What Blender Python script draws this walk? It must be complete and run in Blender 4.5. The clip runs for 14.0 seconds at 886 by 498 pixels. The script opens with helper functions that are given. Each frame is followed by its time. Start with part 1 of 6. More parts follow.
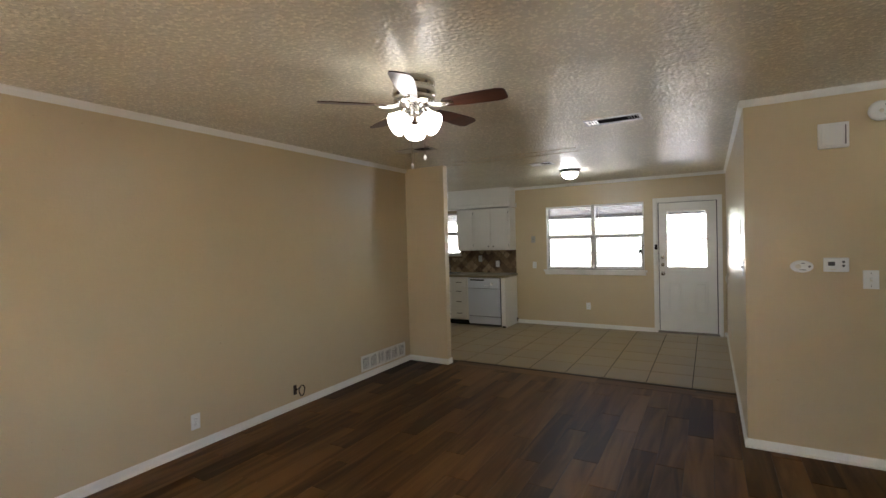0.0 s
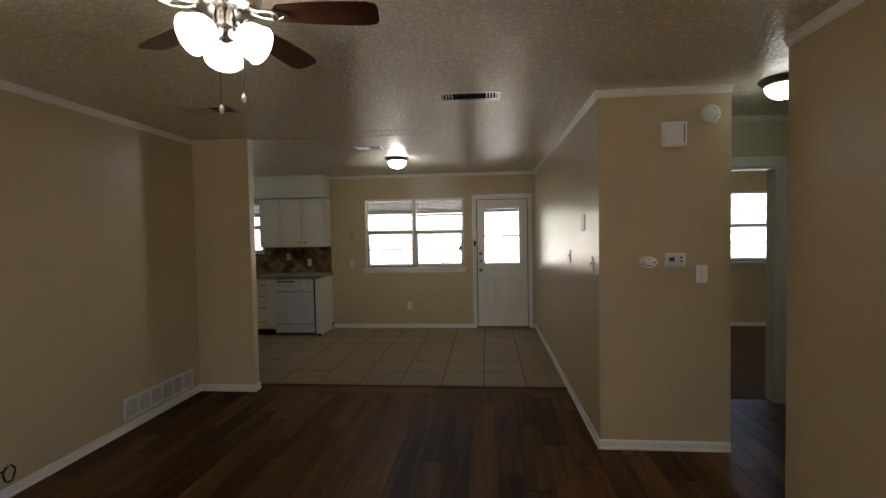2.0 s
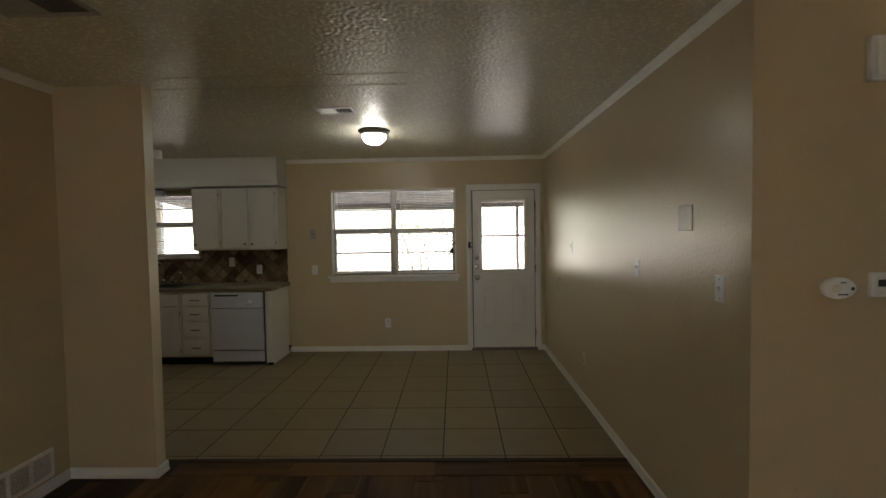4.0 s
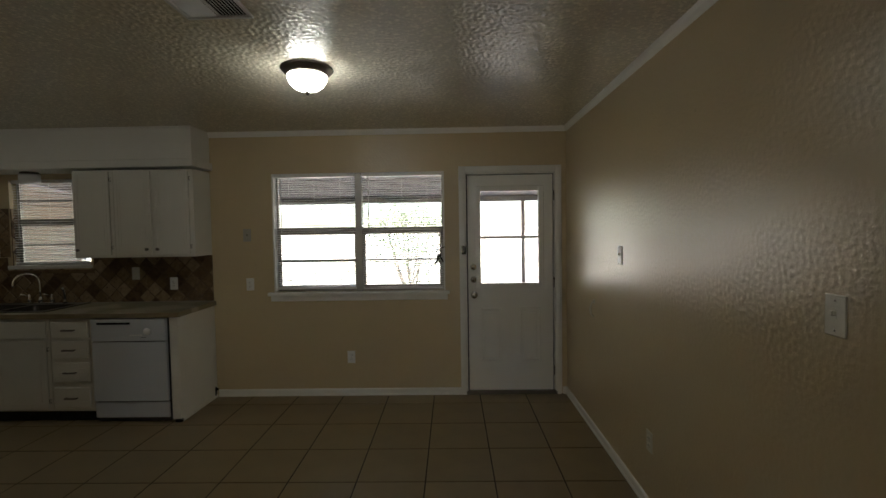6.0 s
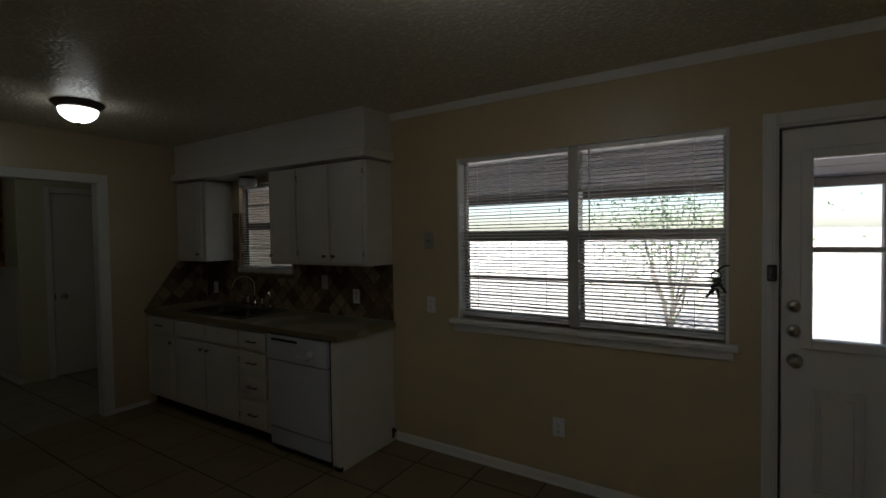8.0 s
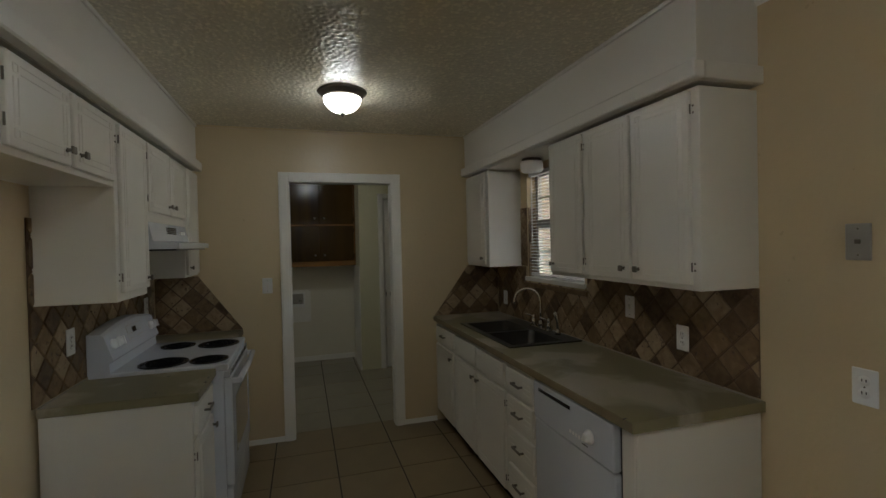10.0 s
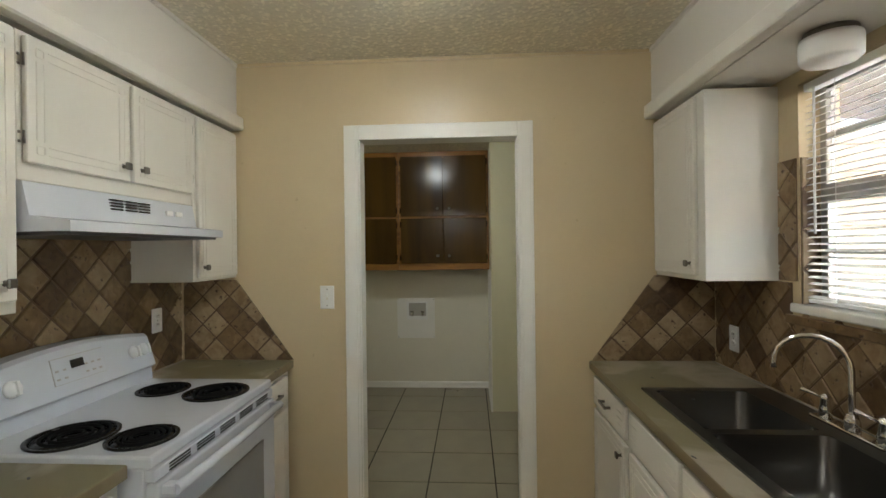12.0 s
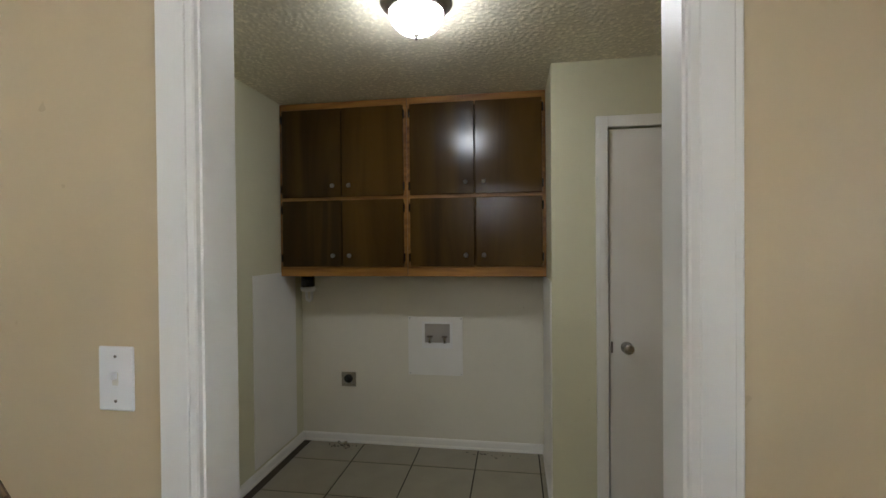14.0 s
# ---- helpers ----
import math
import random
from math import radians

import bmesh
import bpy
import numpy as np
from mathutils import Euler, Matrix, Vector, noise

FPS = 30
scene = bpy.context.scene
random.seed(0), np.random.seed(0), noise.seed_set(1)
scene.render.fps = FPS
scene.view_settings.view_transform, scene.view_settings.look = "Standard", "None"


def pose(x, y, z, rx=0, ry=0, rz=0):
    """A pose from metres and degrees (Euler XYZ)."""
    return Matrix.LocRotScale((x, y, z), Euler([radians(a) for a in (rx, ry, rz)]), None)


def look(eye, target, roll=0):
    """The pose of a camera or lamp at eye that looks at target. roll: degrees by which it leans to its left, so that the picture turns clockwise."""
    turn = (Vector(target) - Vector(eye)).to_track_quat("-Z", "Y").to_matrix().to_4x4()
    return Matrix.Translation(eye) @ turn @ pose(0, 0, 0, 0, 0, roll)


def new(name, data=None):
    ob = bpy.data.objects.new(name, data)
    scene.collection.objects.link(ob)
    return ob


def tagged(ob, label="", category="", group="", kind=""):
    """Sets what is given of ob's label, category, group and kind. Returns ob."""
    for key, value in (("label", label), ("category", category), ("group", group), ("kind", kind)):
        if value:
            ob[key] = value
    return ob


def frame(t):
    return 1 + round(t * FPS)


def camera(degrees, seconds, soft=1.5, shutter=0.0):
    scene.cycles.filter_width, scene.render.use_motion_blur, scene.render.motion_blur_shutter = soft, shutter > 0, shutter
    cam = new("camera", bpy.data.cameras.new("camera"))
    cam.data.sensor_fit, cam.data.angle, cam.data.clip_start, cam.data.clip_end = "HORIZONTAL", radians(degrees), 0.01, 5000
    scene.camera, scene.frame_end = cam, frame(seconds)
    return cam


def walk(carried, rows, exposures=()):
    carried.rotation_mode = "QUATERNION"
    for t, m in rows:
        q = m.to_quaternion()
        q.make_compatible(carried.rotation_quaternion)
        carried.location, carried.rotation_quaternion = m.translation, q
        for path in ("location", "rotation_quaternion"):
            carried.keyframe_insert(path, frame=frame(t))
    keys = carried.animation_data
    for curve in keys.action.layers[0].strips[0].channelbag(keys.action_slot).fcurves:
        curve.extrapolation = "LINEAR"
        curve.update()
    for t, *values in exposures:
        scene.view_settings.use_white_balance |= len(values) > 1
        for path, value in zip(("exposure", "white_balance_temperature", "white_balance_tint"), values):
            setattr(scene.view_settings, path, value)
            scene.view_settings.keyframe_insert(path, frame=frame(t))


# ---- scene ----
cam = camera(87.8, 14.0)
PATH = [
    (0, (0.111, -0.084, 1.55), (-0.891, 1.647, 1.515), -1.5),
    (0.5, (-0.007, 0.119, 1.561), (-1.004, 1.852, 1.517), -1.5),
    (1, (-0.099, 0.297, 1.562), (-1.061, 2.05, 1.516), -1.3),
    (1.5, (-0.272, 0.401, 1.557), (-0.682, 2.357, 1.496), -0.9),
    (2, (-0.449, 0.585, 1.537), (-0.635, 2.575, 1.468), -1.0),
    (2.5, (-0.626, 0.866, 1.559), (-0.809, 2.856, 1.482), -1.0),
    (5, (-0.828, 2.888, 1.559), (-0.816, 4.886, 1.477), -0.9),
    (5.5, (-0.814, 3.266, 1.546), (-0.819, 5.264, 1.464), -0.9),
    (6, (-0.734, 3.689, 1.559), (-0.773, 5.687, 1.474), -0.9),
    (6.5, (-0.667, 4.065, 1.547), (-0.787, 6.06, 1.476), -0.9),
    (7, (-0.73, 4.424, 1.517), (-1.05, 6.397, 1.456), -1.0),
    (7.5, (-0.823, 4.766, 1.525), (-1.383, 6.685, 1.469), -1.2),
    (8, (-0.771, 5.216, 1.566), (-1.846, 6.902, 1.51), -0.8),
    (8.5, (-0.942, 5.581, 1.548), (-2.343, 7.007, 1.501), -1.3),
    (9, (-1.142, 5.847, 1.577), (-2.766, 7.012, 1.529), -1.4),
    (11.5, (-2.708, 6.701, 1.51), (-4.708, 6.651, 1.513), -0.8),
    (12, (-3.132, 6.765, 1.498), (-5.128, 6.644, 1.497), -0.7),
    (12.5, (-3.539, 6.795, 1.502), (-5.528, 6.593, 1.503), -0.7),
    (13, (-3.961, 6.802, 1.494), (-5.948, 6.577, 1.49), -0.6),
    (13.5, (-4.378, 6.817, 1.5), (-6.361, 6.557, 1.491), -0.4),
    (14, (-4.757, 6.75, 1.497), (-6.734, 6.44, 1.478), -0.5),
]
EXPOSURES = [(0.0, 4.3, 6100, 13), (1.0, 4.32, 6100, 13), (1.6, 3.85, 6400, 14), (2.5, 3.15, 6750, 14), (5.0, 3.2, 6800, 9), (6.0, 2.8, 6600, 10), (7.0, 2.2, 6300, 11), (7.5, 1.9, 6200, 11),
             (8.0, 1.5, 6150, 12), (8.6, 1.65, 6150, 13), (9.2, 1.95, 6150, 13), (10.3, 4.2, 6300, 12), (11.3, 5.17, 6400, 11), (13.0, 5.33, 6150, 15), (14.0, 5.34, 5950, 18)]
walk(cam, [(t, look(eye, target, roll)) for t, eye, target, roll in PATH], EXPOSURES)

# ---- daylight ----
world = bpy.data.worlds.new("sky")
scene.world = world
world.use_nodes = True
SUN_EL, SUN_ROT = radians(60), radians(200)
wn = world.node_tree.nodes
sky = wn.new("ShaderNodeTexSky")
sky.sky_type, sky.sun_disc = "NISHITA", False
sky.sun_elevation, sky.sun_rotation = SUN_EL, SUN_ROT
world.node_tree.links.new(sky.outputs[0], wn["Background"].inputs[0])
wn["Background"].inputs[1].default_value = 0.11
sun = new("sun", bpy.data.lights.new("sun", "SUN"))
sun.data.energy, sun.data.angle, sun.data.color = 5.0, radians(0.5), (1.0, 0.95, 0.86)
sd = Vector((math.sin(SUN_ROT) * math.cos(SUN_EL), math.cos(SUN_ROT) * math.cos(SUN_EL), math.sin(SUN_EL)))
sun.matrix_world = look(sd * 30, (0, 0, 0))
LAMP = 1.75   # glow of the ceiling lamps' glass

# ---- materials ----
def nodes(name):
    m = bpy.data.materials.new(name)
    m.use_nodes = True
    nt = m.node_tree
    return m, nt, nt.nodes["Principled BSDF"]


def mat(name, col, rough=0.5, metal=0.0, var=0.08, scale=6.0, grain=120.0, bump=0.05, bdist=0.002, rvar=0.08, rand=0.0, spec=0.5, coat=0.0):
    """Plain surface with blotches and grain, in object space scaled to metres."""
    m, nt, b = nodes(name)
    L = nt.links.new
    tc = nt.nodes.new("ShaderNodeTexCoord")
    n1, n2 = nt.nodes.new("ShaderNodeTexNoise"), nt.nodes.new("ShaderNodeTexNoise")
    n1.inputs["Scale"].default_value, n1.inputs["Detail"].default_value = scale, 5
    n2.inputs["Scale"].default_value, n2.inputs["Detail"].default_value = grain, 3
    L(tc.outputs["Object"], n1.inputs["Vector"]), L(tc.outputs["Object"], n2.inputs["Vector"])
    ramp = nt.nodes.new("ShaderNodeMix")
    ramp.data_type = "RGBA"
    ramp.inputs[6].default_value = (*[max(0, c * (1 - var)) for c in col], 1)
    ramp.inputs[7].default_value = (*[min(1, c * (1 + var)) for c in col], 1)
    add = nt.nodes.new("ShaderNodeMath")
    add.operation, add.use_clamp = "MULTIPLY_ADD", True
    L(n1.outputs[0], add.inputs[0])
    add.inputs[1].default_value = 1.15
    add.inputs[2].default_value = -0.075
    fac = add.outputs[0]
    if rand:
        oi = nt.nodes.new("ShaderNodeObjectInfo")
        mr = nt.nodes.new("ShaderNodeMath")
        mr.operation, mr.use_clamp = "MULTIPLY_ADD", True
        L(oi.outputs["Random"], mr.inputs[0])
        mr.inputs[1].default_value = rand
        L(fac, mr.inputs[2])
        sb = nt.nodes.new("ShaderNodeMath")
        sb.operation, sb.use_clamp = "SUBTRACT", True
        L(mr.outputs[0], sb.inputs[0])
        sb.inputs[1].default_value = rand / 2
        fac = sb.outputs[0]
    L(fac, ramp.inputs[0])
    L(ramp.outputs[2], b.inputs["Base Color"])
    rr = nt.nodes.new("ShaderNodeMath")
    rr.operation, rr.use_clamp = "MULTIPLY_ADD", True
    L(n1.outputs[0], rr.inputs[0])
    rr.inputs[1].default_value, rr.inputs[2].default_value = rvar * 2, rough - rvar
    L(rr.outputs[0], b.inputs["Roughness"])
    b.inputs["Metallic"].default_value = metal
    b.inputs["Specular IOR Level"].default_value = spec
    b.inputs["Coat Weight"].default_value = coat
    if bump:
        bp = nt.nodes.new("ShaderNodeBump")
        bp.inputs["Strength"].default_value, bp.inputs["Distance"].default_value = bump, bdist
        L(n2.outputs[0], bp.inputs["Height"])
        L(bp.outputs[0], b.inputs["Normal"])
    return m


def wall_paint(name, col, rough=0.36, bump=0.35, scale=42.0):
    """Roller-textured satin paint with faint scuffs."""
    m = mat(name, col, rough, 0, 0.07, 1.6, scale, bump, 0.004, 0.015)
    nt = m.node_tree
    grime = nt.nodes["Noise Texture"]
    grime.inputs["Detail"].default_value, grime.inputs["Roughness"].default_value = 12, 0.78
    b = nt.nodes["Principled BSDF"]
    old = b.inputs["Base Color"].links[0].from_socket
    tc, n = nt.nodes.new("ShaderNodeTexCoord"), nt.nodes.new("ShaderNodeTexNoise")
    n.inputs["Scale"].default_value, n.inputs["Detail"].default_value = 24, 1.5
    mr, mx = nt.nodes.new("ShaderNodeMapRange"), nt.nodes.new("ShaderNodeMix")
    mr.inputs[1].default_value, mr.inputs[2].default_value, mr.inputs[4].default_value = 0.765, 0.79, 0.25
    mx.data_type = "RGBA"
    mx.inputs[7].default_value = (col[0] * 0.5, col[1] * 0.45, col[2] * 0.4, 1)
    for p, q in ((tc.outputs["Object"], n.inputs["Vector"]), (n.outputs[0], mr.inputs[0]), (mr.outputs[0], mx.inputs[0]), (old, mx.inputs[6]), (mx.outputs[2], b.inputs["Base Color"])):
        nt.links.new(p, q)
    return m


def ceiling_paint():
    """Sprayed knock-down texture under satin paint: flat blobs with rounded edges, their shading also in the colour."""
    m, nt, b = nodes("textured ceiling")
    L = nt.links.new
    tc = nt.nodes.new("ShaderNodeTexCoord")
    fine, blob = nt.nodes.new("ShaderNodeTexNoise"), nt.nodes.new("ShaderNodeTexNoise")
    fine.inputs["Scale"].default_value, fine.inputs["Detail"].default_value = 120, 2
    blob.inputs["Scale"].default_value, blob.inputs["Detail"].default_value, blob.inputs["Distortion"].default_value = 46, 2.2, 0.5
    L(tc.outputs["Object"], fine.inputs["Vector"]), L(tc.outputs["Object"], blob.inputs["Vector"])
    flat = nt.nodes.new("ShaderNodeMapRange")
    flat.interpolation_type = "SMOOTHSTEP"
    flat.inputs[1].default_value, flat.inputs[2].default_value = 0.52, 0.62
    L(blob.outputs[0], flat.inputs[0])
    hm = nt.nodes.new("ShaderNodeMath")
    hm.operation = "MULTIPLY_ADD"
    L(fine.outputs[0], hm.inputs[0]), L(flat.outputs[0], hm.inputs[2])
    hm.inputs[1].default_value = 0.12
    bp = nt.nodes.new("ShaderNodeBump")
    bp.inputs["Strength"].default_value, bp.inputs["Distance"].default_value = 0.3, 0.003
    L(hm.outputs[0], bp.inputs["Height"]), L(bp.outputs[0], b.inputs["Normal"])
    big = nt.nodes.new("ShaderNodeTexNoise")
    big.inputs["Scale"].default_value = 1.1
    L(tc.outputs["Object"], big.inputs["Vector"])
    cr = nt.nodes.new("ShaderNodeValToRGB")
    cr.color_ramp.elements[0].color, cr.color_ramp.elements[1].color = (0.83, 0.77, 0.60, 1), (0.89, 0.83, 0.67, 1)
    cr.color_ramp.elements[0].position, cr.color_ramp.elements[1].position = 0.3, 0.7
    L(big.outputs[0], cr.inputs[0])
    # relief shading put into the colour: hollows darker, raised blobs lighter
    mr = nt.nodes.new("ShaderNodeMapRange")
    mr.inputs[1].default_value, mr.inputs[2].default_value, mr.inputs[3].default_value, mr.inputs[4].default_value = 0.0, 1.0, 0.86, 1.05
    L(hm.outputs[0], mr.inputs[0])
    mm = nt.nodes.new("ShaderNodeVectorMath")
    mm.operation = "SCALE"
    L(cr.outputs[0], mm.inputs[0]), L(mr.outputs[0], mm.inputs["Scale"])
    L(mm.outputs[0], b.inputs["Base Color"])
    b.inputs["Roughness"].default_value = 0.25
    b.inputs["Specular IOR Level"].default_value = 0.65
    return m


def wood(name, dark, light, axis="Y", rough=0.4, scale=1.0, rand=True, spec=0.5, tone=0.16):
    """Grained boards; the grain runs along an axis, and each piece is shifted by its own random value."""
    m, nt, b = nodes(name)
    L = nt.links.new
    tc = nt.nodes.new("ShaderNodeTexCoord")
    mp = nt.nodes.new("ShaderNodeMapping")
    sc = {"X": (1.2, 14, 14), "Y": (14, 1.2, 14), "Z": (14, 14, 1.2)}[axis]
    mp.inputs["Scale"].default_value = [v * scale for v in sc]
    L(tc.outputs["Object"], mp.inputs["Vector"])
    oi = nt.nodes.new("ShaderNodeObjectInfo")
    cm = nt.nodes.new("ShaderNodeCombineXYZ")
    ml = nt.nodes.new("ShaderNodeMath")
    ml.operation = "MULTIPLY"
    ml.inputs[1].default_value = 40 if rand else 0
    L(oi.outputs["Random"], ml.inputs[0])
    for i in range(3):
        L(ml.outputs[0], cm.inputs[i])
    L(cm.outputs[0], mp.inputs["Location"])
    n = nt.nodes.new("ShaderNodeTexNoise")
    n.inputs["Scale"].default_value, n.inputs["Detail"].default_value, n.inputs["Distortion"].default_value = 1.6, 8, 1.2
    L(mp.outputs[0], n.inputs["Vector"])
    n2 = nt.nodes.new("ShaderNodeTexNoise")
    n2.inputs["Scale"].default_value = 0.35
    L(mp.outputs[0], n2.inputs["Vector"])
    av = nt.nodes.new("ShaderNodeMath")
    av.operation = "MULTIPLY_ADD"
    L(n2.outputs[0], av.inputs[0])
    av.inputs[1].default_value = 0.9
    sm = nt.nodes.new("ShaderNodeMath")
    sm.operation = "MULTIPLY_ADD"
    L(oi.outputs["Random"], sm.inputs[0])
    sm.inputs[1].default_value = tone if rand else 0
    sm.inputs[2].default_value = -0.45 - tone / 2 if rand else -0.45
    L(sm.outputs[0], av.inputs[2])
    ad = nt.nodes.new("ShaderNodeMath")
    ad.operation, ad.use_clamp = "ADD", True
    L(av.outputs[0], ad.inputs[0]), L(n.outputs[0], ad.inputs[1])
    cr = nt.nodes.new("ShaderNodeValToRGB")
    cr.color_ramp.elements[0].color, cr.color_ramp.elements[1].color = (*dark, 1), (*light, 1)
    cr.color_ramp.elements[0].position, cr.color_ramp.elements[1].position = 0.28, 0.72
    L(ad.outputs[0], cr.inputs[0]), L(cr.outputs[0], b.inputs["Base Color"])
    bp = nt.nodes.new("ShaderNodeBump")
    bp.inputs["Strength"].default_value, bp.inputs["Distance"].default_value = 0.18, 0.002
    L(n.outputs[0], bp.inputs["Height"]), L(bp.outputs[0], b.inputs["Normal"])
    b.inputs["Roughness"].default_value = rough
    b.inputs["Specular IOR Level"].default_value = spec
    return m


def stone(name, cols, rough=0.5, pits=True):
    """Tumbled travertine: each piece its own tone, cloudy veins and dark pits."""
    m, nt, b = nodes(name)
    L = nt.links.new
    tc, oi = nt.nodes.new("ShaderNodeTexCoord"), nt.nodes.new("ShaderNodeObjectInfo")
    n = nt.nodes.new("ShaderNodeTexNoise")
    n.noise_dimensions = "4D"
    n.inputs["Scale"].default_value, n.inputs["Detail"].default_value, n.inputs["Distortion"].default_value = 22, 7, 0.8
    L(tc.outputs["Object"], n.inputs["Vector"])
    ml = nt.nodes.new("ShaderNodeMath")
    ml.operation = "MULTIPLY"
    ml.inputs[1].default_value = 30
    L(oi.outputs["Random"], ml.inputs[0]), L(ml.outputs[0], n.inputs["W"])
    cr = nt.nodes.new("ShaderNodeValToRGB")
    el = cr.color_ramp.elements
    el[0].color, el[1].color = (*cols[0], 1), (*cols[2], 1)
    mid = el.new(0.5)
    mid.color = (*cols[1], 1)
    mv = nt.nodes.new("ShaderNodeMath")
    mv.operation, mv.use_clamp = "MULTIPLY_ADD", True
    L(n.outputs[0], mv.inputs[0])
    mv.inputs[1].default_value = 0.9
    sh = nt.nodes.new("ShaderNodeMath")
    sh.operation = "MULTIPLY_ADD"
    L(oi.outputs["Random"], sh.inputs[0])
    sh.inputs[1].default_value, sh.inputs[2].default_value = 0.85, -0.40
    L(sh.outputs[0], mv.inputs[2])
    L(mv.outputs[0], cr.inputs[0])
    pit = nt.nodes.new("ShaderNodeTexNoise")
    pit.noise_dimensions = "4D"
    pit.inputs["Scale"].default_value, pit.inputs["Detail"].default_value = 48, 4
    L(tc.outputs["Object"], pit.inputs["Vector"]), L(ml.outputs[0], pit.inputs["W"])
    pr = nt.nodes.new("ShaderNodeMapRange")
    pr.inputs[1].default_value, pr.inputs[2].default_value = 0.605, 0.69
    L(pit.outputs[0], pr.inputs[0])
    mx = nt.nodes.new("ShaderNodeMix")
    mx.data_type = "RGBA"
    mx.inputs[7].default_value = (0.07, 0.035, 0.018, 1)
    L(pr.outputs[0], mx.inputs[0]), L(cr.outputs[0], mx.inputs[6]), L(mx.outputs[2], b.inputs["Base Color"])
    bp = nt.nodes.new("ShaderNodeBump")
    bp.inputs["Strength"].default_value, bp.inputs["Distance"].default_value, bp.invert = 0.5, 0.004, True
    L(pr.outputs[0], bp.inputs["Height"]), L(bp.outputs[0], b.inputs["Normal"])
    b.inputs["Roughness"].default_value = rough
    return m


def glow(name, col, strength):
    m, nt, b = nodes(name)
    b.inputs["Base Color"].default_value = (0.9, 0.9, 0.88, 1)
    b.inputs["Roughness"].default_value = 0.25
    b.inputs["Emission Color"].default_value = (*col, 1)
    b.inputs["Emission Strength"].default_value = strength
    return m


def clear_glass():
    m, nt, b = nodes("window glass")
    b.inputs["Transmission Weight"].default_value = 1.0
    b.inputs["Roughness"].default_value = 0.0
    b.inputs["IOR"].default_value = 1.45
    return m


TAN = wall_paint("tan satin wall paint", (0.58, 0.465, 0.285), 0.34, 0.4, 48.0)
GLOSSY = wall_paint("tan gloss wall paint", (0.58, 0.465, 0.285), 0.28, 0.2, 130.0)
GLOSSY.node_tree.nodes["Principled BSDF"].inputs["Specular IOR Level"].default_value = 0.75
TANK = wall_paint("smoother tan kitchen wall paint", (0.60, 0.485, 0.305), 0.33, 0.22, 40.0)
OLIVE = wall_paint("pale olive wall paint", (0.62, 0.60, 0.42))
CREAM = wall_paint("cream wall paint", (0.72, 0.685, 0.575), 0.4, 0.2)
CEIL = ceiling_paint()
TRIM = mat("white trim paint", (0.80, 0.785, 0.735), 0.35, 0, 0.04, 5, 90, 0.06)
CABW = mat("off-white cabinet enamel", (0.72, 0.69, 0.62), 0.34, 0, 0.05, 4, 60, 0.10, 0.002)
SOFF = mat("off-white soffit paint", (0.73, 0.70, 0.64), 0.42, 0, 0.04, 3, 50, 0.15, 0.002)
PLANK = wood("brown wood-look floor planks", (0.048, 0.0215, 0.008), (0.17, 0.083, 0.028), "Y", 0.45, 0.42, True, 0.12, 0.24)
GROUTD = mat("dark brown grout", (0.03, 0.017, 0.010), 0.8)
TILE = mat("beige ceramic floor tile", (0.24, 0.18, 0.098), 0.32, 0, 0.2, 5, 40, 0.05, 0.002, 0.06, 0.35)
TILEL = mat("pale grey-beige ceramic tile", (0.28, 0.252, 0.182), 0.30, 0, 0.2, 5, 40, 0.05, 0.002, 0.06, 0.3)
GROUT = mat("dark tile grout", (0.035, 0.026, 0.018), 0.85)
SPLASH = stone("tumbled travertine", ((0.062, 0.032, 0.013), (0.21, 0.132, 0.062), (0.41, 0.31, 0.19)))
SGROUT = mat("brown splashback grout", (0.13, 0.082, 0.048), 0.85, bump=0.3)
COUNTER = mat("worn tan laminate", (0.215, 0.19, 0.108), 0.38, 0, 0.16, 3.5, 70, 0.04, 0.001, 0.1)


def scrubbed(m, col):
    """Pale scrubbed patches on the worn worktop."""
    nt = m.node_tree
    b = nt.nodes["Principled BSDF"]
    old = b.inputs["Base Color"].links[0].from_socket
    tc, n = nt.nodes.new("ShaderNodeTexCoord"), nt.nodes.new("ShaderNodeTexNoise")
    n.inputs["Scale"].default_value, n.inputs["Detail"].default_value, n.inputs["Distortion"].default_value = 2.6, 6, 0.6
    mr, mx = nt.nodes.new("ShaderNodeMapRange"), nt.nodes.new("ShaderNodeMix")
    mr.inputs[1].default_value, mr.inputs[2].default_value, mr.inputs[4].default_value = 0.52, 0.62, 0.8
    mx.data_type = "RGBA"
    mx.inputs[7].default_value = (*col, 1)
    for p, q in ((tc.outputs["Object"], n.inputs["Vector"]), (n.outputs[0], mr.inputs[0]), (mr.outputs[0], mx.inputs[0]), (old, mx.inputs[6]), (mx.outputs[2], b.inputs["Base Color"])):
        nt.links.new(p, q)


EDGE = mat("worn worktop edge", (0.21, 0.165, 0.095), 0.45, 0, 0.25, 12, 90, 0.1)
CAULK = mat("greyed sealant", (0.36, 0.33, 0.28), 0.6, 0, 0.15, 30, 90, 0.1)
scrubbed(COUNTER, (0.42, 0.37, 0.29))
STEEL = mat("brushed nickel", (0.55, 0.53, 0.50), 0.24, 1.0, 0.05, 30, 200, 0.02)
PEWTER = mat("dark pewter", (0.20, 0.18, 0.155), 0.35, 1.0, 0.1, 40, 200, 0.02)
CHROME = mat("chrome", (0.80, 0.80, 0.80), 0.08, 1.0, 0.02, 30, 200, 0.0)
SINKM = mat("dark stained steel", (0.095, 0.09, 0.083), 0.3, 0.85, 0.1, 7, 150, 0.02, 0.001, 0.03)
